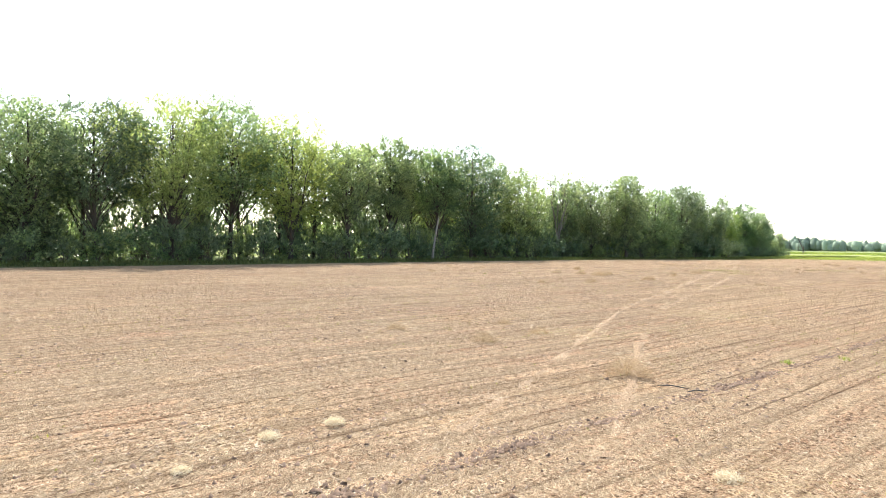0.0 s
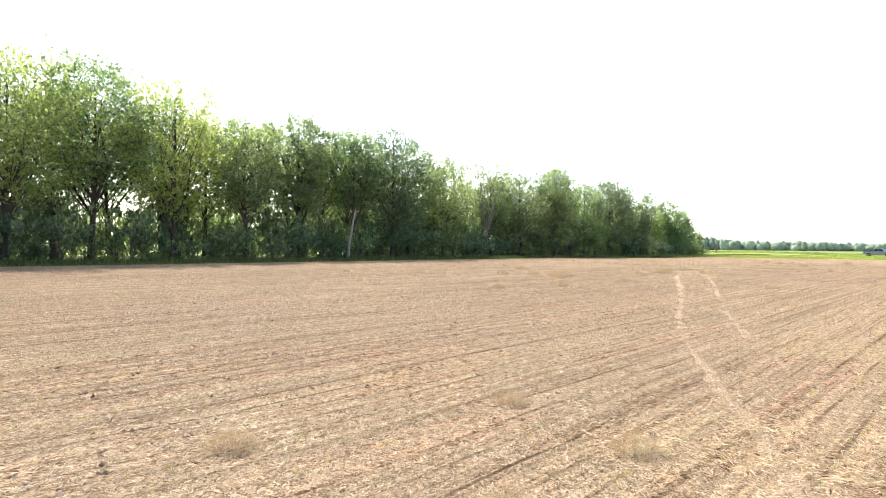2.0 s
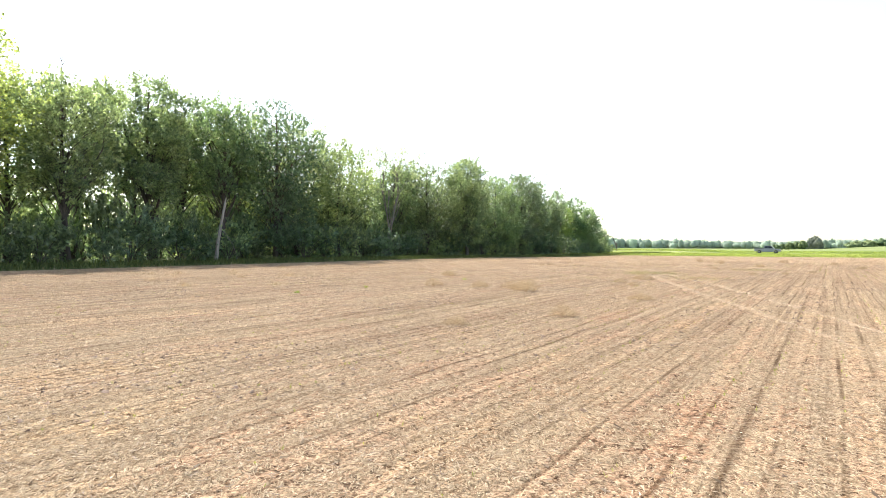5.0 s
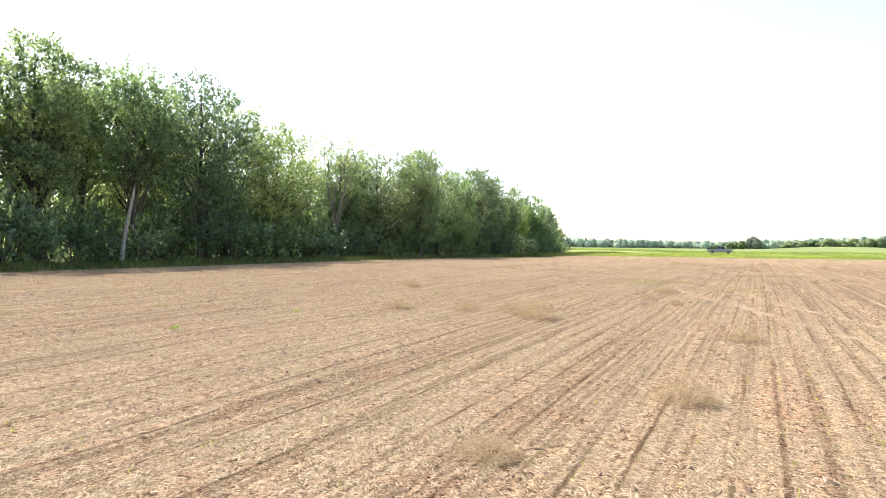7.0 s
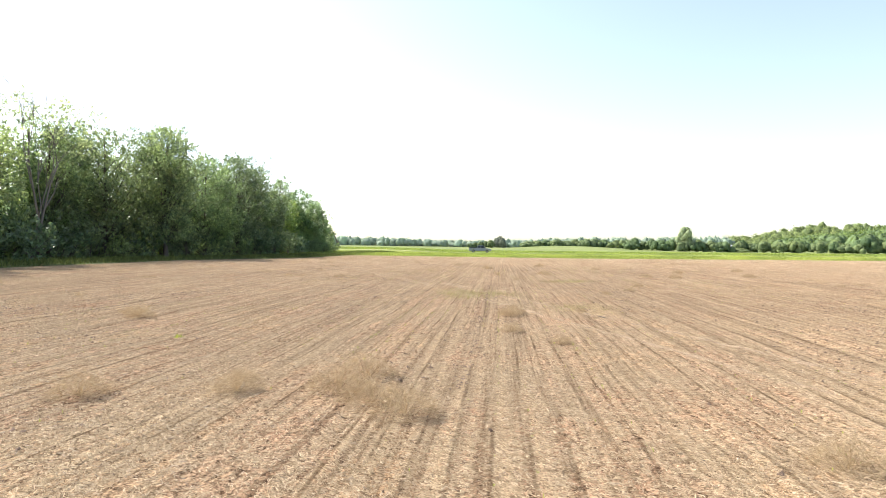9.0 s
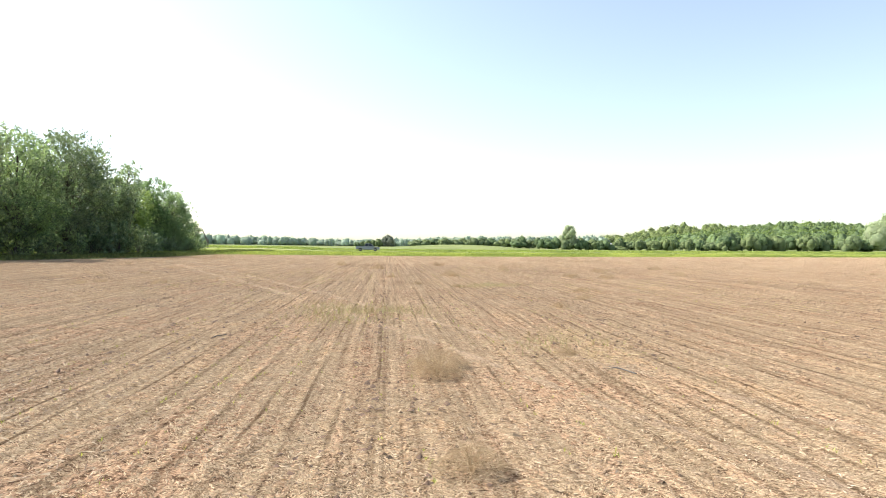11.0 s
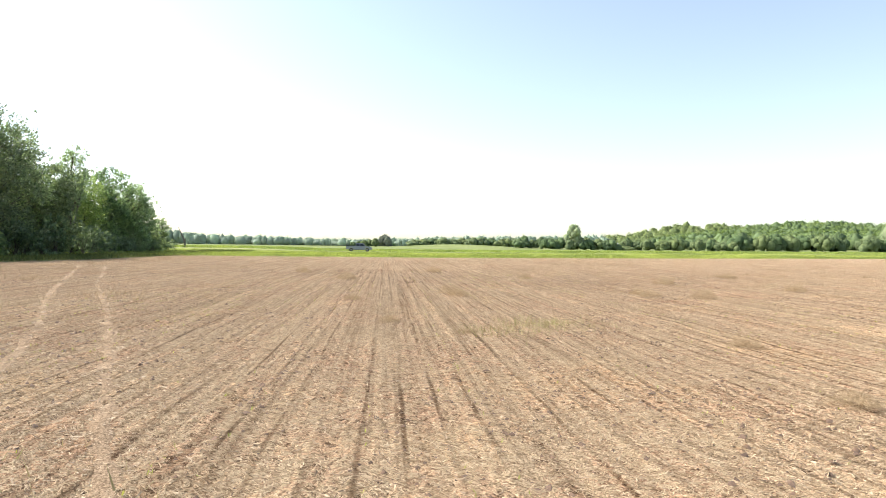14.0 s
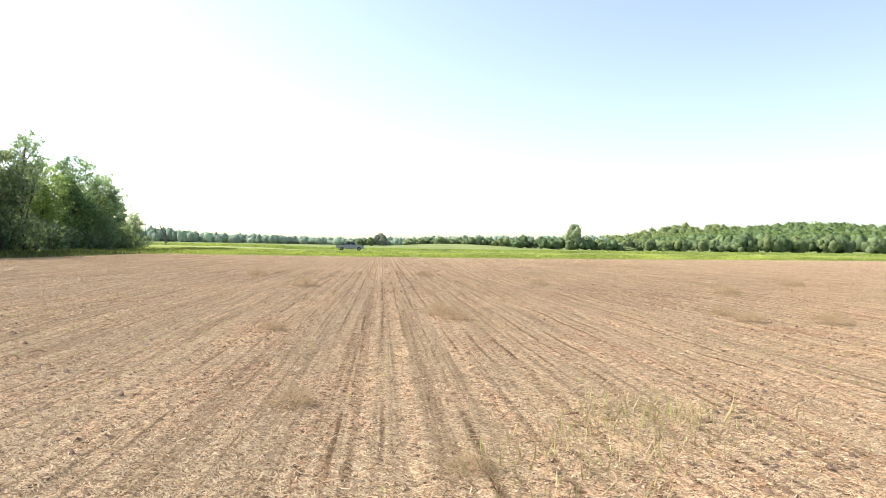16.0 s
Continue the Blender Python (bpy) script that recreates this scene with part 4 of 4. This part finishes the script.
def stalks(rng, p, h, wide, ground=None):
    n = len(p)
    base = np.column_stack([p, surface(p) if ground is None else ground])
    a = rng.random(n) * 6.28
    s = (h * (0.4 + rng.random(n)))[:, None]
    u = np.column_stack([np.cos(a) * 0.5, np.sin(a) * 0.5, 0.6 + 0.6 * rng.random(n)])
    w = np.column_stack([-np.sin(a), np.cos(a), np.zeros(n)]) * wide
    v = np.stack([base - w, base + w, base + u * s + w * 0.4, base + u * s - w * 0.4], 1)
    return v.reshape(-1, 3), np.arange(n * 4).reshape(-1, 4)


# low clumps of dead weeds dotted over the field
q = scatter(g, 460, (-52.0, 40.0, 30.0, 136.0), lambda p: field_keep(p) * np.where(off_line(p) > 10, 1, 0) * (0.25 + 0.9 * waves(p, 0.2, 0.2, 52)))
wide = 0.2 + 0.75 * g.random(len(q)) ** 2
pick = g.integers(0, len(q), 90 * len(q))
p = q[pick] + g.normal(size=(len(pick), 2)) * wide[pick][:, None] * (0.75, 0.5)
p = p[field_keep(p)]
v, f = stalks(g, p, 0.13, 0.006)
tagged(new("dead_weed_clumps", mesh_of("dead_weed_clumps", v, f, DRY)), "brown clumps of dead weeds dotted over the stubble", "weeds", kind="stuff")
p = scatter(g, 110000, (-57.5, 60.0, 4.0, 142.0), fuzz_keep)
v, f = stalks(g, p, 0.2, 0.005)
tagged(new("dead_weed_fuzz", mesh_of("dead_weed_fuzz", v, f, DRY)), "fine brown dead weeds thinly covering the field", "weeds", kind="stuff")

# ---- verge, weeds and crop beyond the field ----


def heights(p):
    return np.array([ground_z(x, y) for x, y in p])


p = g.random((45000, 2)) * (9.5, 192) + (-67.5, -14)
p[:, 0] += np.interp(p[:, 1], [84, 108], [0, 5.6])
p[:, 0] += np.where(p[:, 0] > -58.5, g.normal(size=len(p)) * 0.5, 0)
v, f = stalks(g, p, 0.32, 0.022, heights(p))
tagged(new("verge_grass", mesh_of("verge_grass", v, f, GRASS)), "long green grass along the edge of the wood", "grass", kind="stuff")

p = np.concatenate([g.random((60000, 2)) * (190, 33), g.random((20000, 2)) * (190, 23) + (0, 33)]) + (-72, 127)
p = p[p[:, 1] > np.array([edge_y(x) for x in p[:, 0]]) + g.normal(size=len(p)) * 0.6]
c = np.column_stack([p, heights(p) + 0.04 + 0.28 * g.random(len(p)) * (0.2 + 1.2 * waves(p, 0.5, 0.5, 61)) * np.clip((172 - p[:, 1]) / 25, 0.25, 1)])
v, f = leaves(g, c, np.full(len(c), 0.14), 100000, 0.105)
tagged(new("green_weeds", mesh_of("green_weeds", v, f, LEAF_WEED)), "bright yellow-green weeds bordering the field", "weeds", kind="stuff")
p = g.random((40000, 2)) * (330, 50) + (-150, 191)
p[:, 1] = np.round(p[:, 1] / 0.9) * 0.9 + g.normal(size=len(p)) * 0.12
c = np.column_stack([p, heights(p) + 0.1 + 0.35 * g.random(len(p))])
v, f = leaves(g, c, np.full(len(c), 0.25), 60000, 0.15)
tagged(new("crop_rows", mesh_of("crop_rows", v, f, LEAF_WEED)), "rows of young green crop beyond the lane", "crop", kind="stuff")

# ---- distant trees and hill ----


def dome_clumps(g2, spots, size, each, core=0.86):
    """Leafy domes, each a lumpy filler body against see-through under a cover of leaf sprays; spots are rows of x, y,
    z, height, width.
    """
    q = np.asarray(spots, float)
    rings, turns = 4, 9
    el, az = np.meshgrid(np.linspace(-0.75, 1.45, rings), np.arange(turns) * 2 * np.pi / turns, indexing="ij")
    unit = np.column_stack([(np.cos(el) * np.cos(az)).ravel(), (np.cos(el) * np.sin(az)).ravel(), np.sin(el).ravel()])

    def lumps(d, seed):
        return 1 + 0.2 * np.sin(d[..., 0] * 4 + seed) * np.sin(d[..., 1] * 4 + seed * 1.7) + 0.13 * np.sin(d[..., 2] * 6 + seed * 0.6) + 0.1 * np.sin(d[..., 0] * 9 + d[..., 2] * 5 + seed * 2.3)

    def place(c, d, k):
        return np.stack([c[..., 0] + d[..., 0] * c[..., 4] * 0.5 * k, c[..., 1] + d[..., 1] * c[..., 4] * 0.5 * k, c[..., 2] + c[..., 3] * np.maximum(0.0, 0.42 + 0.58 * d[..., 2] * k)], -1)

    ids = np.arange(len(q))
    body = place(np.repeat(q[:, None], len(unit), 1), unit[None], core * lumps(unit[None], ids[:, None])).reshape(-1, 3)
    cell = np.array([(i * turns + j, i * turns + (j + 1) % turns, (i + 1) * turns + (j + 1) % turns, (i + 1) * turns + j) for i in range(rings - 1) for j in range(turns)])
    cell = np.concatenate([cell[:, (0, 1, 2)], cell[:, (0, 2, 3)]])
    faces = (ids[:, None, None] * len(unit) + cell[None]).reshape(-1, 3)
    pick = np.repeat(ids, each)
    d = g2.normal(size=(len(pick), 3))
    d /= np.linalg.norm(d, axis=1, keepdims=True)
    d[:, 2] = np.where(d[:, 2] < -0.6, -d[:, 2], d[:, 2])
    mid = place(q[pick], d, lumps(d, pick) * (0.86 + 0.3 * g2.random(len(pick))))
    nrm = d + g2.normal(size=d.shape) * 0.15
    a = np.cross(nrm, g2.normal(size=d.shape))
    a *= size * (0.6 + 0.7 * g2.random((len(a), 1))) / (np.linalg.norm(a, axis=1, keepdims=True) + 1e-9)
    b = np.cross(nrm, a) * 0.8
    v = np.stack([mid - a, mid + a * 0.7 + b, mid + a * 0.4 - b], 1).reshape(-1, 3)
    return np.concatenate([body, v]), np.concatenate([faces, np.arange(len(v)).reshape(-1, 3) + len(body)]), len(faces)


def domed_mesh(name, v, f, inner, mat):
    """Leaf sprays in mat over filler bodies, most coloured darker to paint the crown's inner shade."""
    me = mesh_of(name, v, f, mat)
    me.materials.append(mat if mat in (LEAF_HAZE, LEAF_GREY_HAZE, LEAF_HAZE_LIGHT) else LEAF_CORE_SHADE)
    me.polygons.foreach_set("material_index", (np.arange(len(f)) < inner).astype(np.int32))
    return me


def clumped_tree(seed, h, w, mat, clumps=15, each=80, size=0.3):
    """A tree seen far off: a short trunk under overlapping leafy domes."""
    g2 = np.random.default_rng(seed)
    spots = []
    for k in range(clumps):
        f = (k + g2.random()) / clumps
        r = w * 0.36 * (1 - (1.9 * f - 0.9) ** 2 if f > 0.47 else 1.0) * g2.random() ** 0.5
        a = k * 2.4 + g2.random()
        lw = w * 0.34 * (0.75 + 0.5 * g2.random())
        lh = min(h * 0.5, lw * 1.1) * (0.8 + 0.4 * g2.random())
        spots.append((math.cos(a) * r, math.sin(a) * r, (h - lh) * f, lh, lw))
    v, f, inner = dome_clumps(g2, spots, size, each)
    tv, tf = tubes([[((0, 0, -0.1), 0.16), ((0.05, 0, h * 0.3), 0.13), ((0, 0.05, h * 0.8), 0.04)]], 6)
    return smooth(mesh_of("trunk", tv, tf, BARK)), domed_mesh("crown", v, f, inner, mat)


small_kinds = [clumped_tree(700 + k, 9, 13, LEAF_MID) for k in range(6)]


def far_tree(x, y, h, w, k, label, group=""):
    ob = tree(x, y, ground_z(x, y) - 0.1, small_kinds[k % 6], label, group, k * 77)
    ob.scale = (w / 13, w / 13, h / 9)
    return ob


tree(57.5, 309, ground_z(57.5, 309) - 0.1, clumped_tree(731, 12.0, 10.6, LEAF_HAZE_LIGHT, 20, 130, 0.26), "tall pale-green tree rising above a far hedge")
tree(-26.4, 455, ground_z(-26.4, 455) - 0.1, clumped_tree(733, 8.6, 11.0, LEAF_GREY_HAZE, 26, 160, 0.3), "broad round tree beyond the crop")
for k in range(5):
    far_tree(-33.0 - 3.6 * k, 452 + 2 * (k % 2), 6.2 - 0.6 * k, 7 - 0.4 * k, k, "low tree beside the round tree beyond the crop", "trees beyond the crop")
r2 = random.Random(9)
for k in range(34):  # hedge by the tall tree and on towards the hill
    x = 34 + k * 3.1 + r2.uniform(-1, 1)
    y = 312 + r2.uniform(-6, 8) - 0.1 * k
    far_tree(x, y, r2.uniform(4.2, 6.4) * (0.4 if abs(x - 78.4) < 4 else 1), r2.uniform(6.5, 9.5), k, "green hedge tree beyond the field", "hedge trees")
for k in range(40):  # wood edge at the hill's foot
    x = 132 + k * 4.2 + r2.uniform(-1.5, 1.5)
    y = 312 + r2.uniform(-8, 8) - 0.35 * k
    far_tree(x, y, r2.uniform(6, 10), r2.uniform(9.5, 13), k + 2, "green tree at the foot of the wooded hill", "trees at the hill foot")
for k, (x, h, w) in enumerate([(-3, 6.6, 13), (4, 7.2, 12), (12, 7.9, 12), (20, 8.3, 13), (28, 7.4, 12), (36, 8.4, 13), (44, 8.8, 12), (51, 8.8, 13), (60, 8.4, 13), (69, 8.2, 14), (78, 8.4, 14)]):
    far_tree(x, 520 + 5 * (k % 3), h, w * 1.35, k, "dark tree in a row behind the far field", "trees behind the far field")


def far_wood(name, label, spots, size, mat, each=150):
    """Far woods: a joined cover of leafy domes."""
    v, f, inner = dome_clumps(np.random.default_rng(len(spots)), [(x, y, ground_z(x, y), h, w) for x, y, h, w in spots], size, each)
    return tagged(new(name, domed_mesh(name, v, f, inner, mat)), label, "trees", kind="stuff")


spots = []
for _ in range(1900):
    a, R = radians(r2.uniform(22, 47)), math.sqrt(r2.uniform(320 ** 2, 560 ** 2))
    x, y = -24.7 + R * math.sin(a), 59.4 + R * math.cos(a)
    if ground_z(x, y) > 3.0 and a > radians(25):
        spots.append((x, y, r2.uniform(7, 11), r2.uniform(7, 12)))
far_wood("hill_wood", "dense green wood covering a low hill", spots, 0.5, LEAF_FAR, 95)
spots = []
for _ in range(260):
    a, R = radians(r2.uniform(19, 40)), math.sqrt(r2.uniform(620 ** 2, 780 ** 2))
    x, y = -24.7 + R * math.sin(a), 59.4 + R * math.cos(a)
    if ground_z(x, y) > 4:
        spots.append((x, y, r2.uniform(9, 13), r2.uniform(10, 14)))
far_wood("ridge_wood", "hazy green wood on the farther ridge", spots, 0.8, LEAF_MID)
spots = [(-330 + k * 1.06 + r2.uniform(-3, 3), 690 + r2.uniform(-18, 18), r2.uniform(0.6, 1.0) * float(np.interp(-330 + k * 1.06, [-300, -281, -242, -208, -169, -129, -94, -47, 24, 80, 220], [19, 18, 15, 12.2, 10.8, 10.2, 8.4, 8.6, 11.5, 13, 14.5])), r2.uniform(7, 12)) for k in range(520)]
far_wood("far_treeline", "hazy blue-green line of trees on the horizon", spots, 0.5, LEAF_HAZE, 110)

v_tree = clumped_tree(771, 18.0, 21.0, LEAF_HAZE_LIGHT, 26, 320, 0.36)
tree(209, 299, ground_z(209, 299) - 0.1, v_tree, "tall bright green tree standing before the wooded hill")

# dead trunks beyond the wood's end
v, f = tubes([[((0, 0, -0.1), 0.26), ((0.0, 0, 1.3), 0.22), ((-0.35, 0, 2.2), 0.17), ((-0.95, 0, 3.6), 0.12), ((-1.6, 0.1, 5.0), 0.05)], [((0.02, 0, 1.2), 0.18), ((0.06, 0, 2.0), 0.14), ((-0.02, 0, 2.6), 0.05)]], 7)
ob = new("dead_tree", smooth(mesh_of("dead_tree", v, f, SNAG)))
ob.matrix_basis = pose(-73.0, 197.4, ground_z(-73, 197.4))
tagged(ob, "dead forked grey trunk leaning in the open", "dead tree")
v, f = tubes([[((0, 0, -0.1), 0.1), ((-0.25, 0, 0.35), 0.08), ((-0.5, 0, 0.65), 0.03)]], 6)
ob = new("tree_stump", smooth(mesh_of("tree_stump", v, f, SNAG)))
ob.matrix_basis = pose(-75.5, 195, ground_z(-75.5, 195))
tagged(ob, "short broken stump beside a dead trunk", "stump")
for x, y, h in ((-216, 560, 15), (-209, 562, 14)):
    v, f = tubes([[((0, 0, -0.2), 0.28), ((0.1, 0, h * 0.5), 0.2), ((0, 0, h), 0.05)], [((0.05, 0, h * 0.6), 0.1), ((0.9, 0, h * 0.8), 0.03)]], 6)
    ob = new("dead_tree", smooth(mesh_of("dead_tree", v, f, SNAG)))
    ob.matrix_basis = pose(x, y, ground_z(x, y))
    tagged(ob, "tall bare dead tree before the far woods", "dead tree", "far dead trees")

# ---- pickup truck on the lane ----


def profile_solid(points, half, inset=0.0):
    """A side profile (x, z) drawn across the width; inset narrows its upper points."""
    bm = bmesh.new()
    top = max(z for _, z in points)
    low = min(z for _, z in points)
    sides = []
    for s in (-1, 1):
        sides.append([bm.verts.new((x, s * (half - inset * (z - low) / (top - low + 1e-9)), z)) for x, z in points])
    n = len(points)
    for i in range(n):
        j = (i + 1) % n
        bm.faces.new((sides[0][i], sides[0][j], sides[1][j], sides[1][i]))
    bm.faces.new(sides[0][::-1])
    bm.faces.new(sides[1])
    bmesh.ops.triangulate(bm, faces=[f for f in bm.faces if len(f.verts) > 4])
    bmesh.ops.recalc_face_normals(bm, faces=bm.faces)
    return bm


def box(size, at, bevel=0.0):
    bm = bmesh.new()
    bmesh.ops.create_cube(bm, size=1.0)
    bmesh.ops.scale(bm, vec=size, verts=bm.verts)
    if bevel:
        bmesh.ops.bevel(bm, geom=bm.edges[:], offset=bevel, segments=2, affect="EDGES")
    bmesh.ops.translate(bm, vec=at, verts=bm.verts)
    return bm


def disc(radius, depth, at, segments=24, bevel=0.0):
    bm = bmesh.new()
    bmesh.ops.create_cone(bm, cap_ends=True, segments=segments, radius1=radius, radius2=radius, depth=depth, matrix=pose(0, 0, 0, 90))
    if bevel:
        rims = [e for e in bm.edges if len([f for f in e.link_faces if len(f.verts) > 4]) == 1]
        bmesh.ops.bevel(bm, geom=rims, offset=bevel, segments=2, affect="EDGES")
    bmesh.ops.translate(bm, vec=at, verts=bm.verts)
    return bm


def build_pickup():
    paint, n, l, b = node_material("grey_metallic_paint")
    f = noise_at(n, l, 260.0, 2.0)
    l.new(ramp(n, l, f, [(0.35, (0.16, 0.17, 0.188)), (0.7, (0.22, 0.232, 0.252))]), b.inputs["Base Color"])
    b.inputs["Metallic"].default_value, b.inputs["Roughness"].default_value = 0.2, 0.35
    b.inputs["Coat Weight"].default_value = 0.5
    glass, n, l, b = node_material("tinted_glass")
    b.inputs["Base Color"].default_value = (0.02, 0.025, 0.03, 1)
    b.inputs["Roughness"].default_value, b.inputs["Specular IOR Level"].default_value = 0.08, 0.25
    rubber = plain("tyre_rubber", (0.025, 0.024, 0.023), 0.85)
    chrome = plain("wheel_alloy", (0.3, 0.305, 0.315), 0.4, 0.7)
    black = plain("black_trim", (0.03, 0.03, 0.032), 0.6)
    lamp = plain("lamp_lens", (0.75, 0.76, 0.78), 0.15)
    red = plain("red_lens", (0.35, 0.02, 0.02), 0.2)
    zt = ground_z(-31.7, 188.2)
    ob = thing("pickup_truck", pose(-31.67, 188.2, zt), "silver-grey extended-cab pickup truck parked on the grassy lane", "pickup truck")
    # lower body with arches cut into the profile; nose towards +x
    def arch(cx, r, n=9):
        return [(cx + r * math.cos(a), 0.42 + r * math.sin(a)) for a in np.linspace(math.pi, 0, n)]
    outline = [(-2.9, 0.55), (-2.86, 0.46), (-2.32, 0.44)] + arch(-1.8, 0.46)[::1] + [(-1.3, 0.42), (1.36, 0.42)] + arch(1.86, 0.46) + [(2.36, 0.42), (2.84, 0.46), (2.92, 0.62), (2.9, 0.98), (2.72, 1.1), (1.36, 1.2), (1.2, 1.22), (-0.62, 1.22), (-0.62, 1.21), (-2.9, 1.21)]
    body = part("body", profile_solid(outline, 0.99, 0.05), paint, ob)
    part("bed_floor", box((2.06, 1.6, 0.03), (-1.84, 0, 1.232)), black, ob, "dark open load bed")
    for s in (-1, 1):
        part("bed_rail", box((2.08, 0.08, 0.16), (-1.85, s * 0.92, 1.28), 0.02), black, ob, "black bed rail")
        part("running_board", box((2.2, 0.16, 0.06), (0.05, s * 1.02, 0.40), 0.02), black, ob, "dark side step")
        part("door_mirror", box((0.12, 0.2, 0.2), (1.2, s * 1.08, 1.33), 0.04), black, ob)
    cab = part("cab", profile_solid([(-0.78, 1.2), (1.52, 1.2), (0.92, 1.82), (0.72, 1.9), (-0.45, 1.9), (-0.66, 1.86)], 0.93, 0.14), paint, ob)
    for s in (-1, 1):
        def pane(pts, name):
            bm = bmesh.new()
            vs = [bm.verts.new((x, s * (0.945 - 0.14 * (z - 1.2) / 0.7), z)) for x, z in pts]
            bm.faces.new(vs if s < 0 else vs[::-1])
            ext = bmesh.ops.extrude_face_region(bm, geom=bm.faces[:])
            bmesh.ops.translate(bm, vec=(0, -s * 0.02, 0), verts=[e for e in ext["geom"] if isinstance(e, bmesh.types.BMVert)])
            bmesh.ops.recalc_face_normals(bm, faces=bm.faces)
            part(name, bm, glass, cab, "dark tinted side window")
        pane([(0.22, 1.27), (1.32, 1.27), (0.84, 1.76), (0.22, 1.79)], "front_window")
        pane([(-0.62, 1.27), (0.1, 1.27), (0.1, 1.79), (-0.55, 1.79)], "rear_window")
        part("door_handle", box((0.16, 0.04, 0.035), (0.24, s * 0.985, 1.1), 0.01), chrome, body)
        part("door_seam", box((0.015, 0.012, 0.74), (0.15, s * 0.978, 0.83)), black, body)
        part("headlight", box((0.24, 0.28, 0.17), (2.8, s * 0.78, 0.95), 0.03), lamp, body, "clear headlight")
        part("tail_light", box((0.05, 0.14, 0.38), (-2.89, s * 0.86, 0.98), 0.01), red, body, "red tail light")
    bm = bmesh.new()
    vs = [bm.verts.new(p) for p in ((1.47, -0.82, 1.26), (1.47, 0.82, 1.26), (0.96, 0.72, 1.79), (0.96, -0.72, 1.79))]
    bm.faces.new(vs)
    ext = bmesh.ops.extrude_face_region(bm, geom=bm.faces[:])
    bmesh.ops.translate(bm, vec=(0.02, 0, 0.025), verts=[e for e in ext["geom"] if isinstance(e, bmesh.types.BMVert)])
    bmesh.ops.recalc_face_normals(bm, faces=bm.faces)
    part("windscreen", bm, glass, cab, "dark windscreen")
    part("rear_bumper", box((0.14, 1.9, 0.2), (-2.93, 0, 0.55), 0.03), chrome, ob, "chrome rear bumper")
    part("front_bumper", box((0.2, 1.94, 0.28), (2.88, 0, 0.58), 0.05), chrome, ob, "pale front bumper")
    part("grille", box((0.06, 1.2, 0.3), (2.9, 0, 0.88), 0.02), black, ob, "dark grille")
    for x in (-1.8, 1.86):
        for s in (-1, 1):
            tyre = part("wheel", disc(0.4, 0.26, (x, s * 0.85, 0.4), 28, 0.05), rubber, ob, "black tyre on an alloy rim")
            part("rim", disc(0.21, 0.28, (x, s * 0.85, 0.4), 20, 0.02), chrome, tyre, "silver alloy rim")
            part("hub", disc(0.08, 0.3, (x, s * 0.85, 0.4), 12), black, tyre)
    return ob


build_pickup()


def build_farmhouse():
    white = plain("white_siding", (0.75, 0.75, 0.73), 0.7, 0, 0.05, 3)
    roofing = plain("pale_roof", (0.45, 0.45, 0.46), 0.6, 0.2, 0.1, 2)
    dark = plain("window_glass", (0.05, 0.06, 0.07), 0.1)
    x, y = 100.0, 365.0
    ob = thing("farm_building", pose(x, y, ground_z(x, y), 0, 0, 14), "small white farm building among far trees", "building")
    part("wall", box((5, 4, 2.6), (0, 0, 1.3)), white, ob)
    part("roof", profile_solid([(-2.8, 2.55), (2.8, 2.55), (2.6, 3.7), (-2.6, 3.7)], 2.3, 2.1), roofing, ob, "pale metal roof")
    for k in (-1.5, 0, 1.5):
        part("window", box((0.8, 0.12, 1.0), (k, -2.0, 1.4)), dark, ob)
    return ob


build_farmhouse()
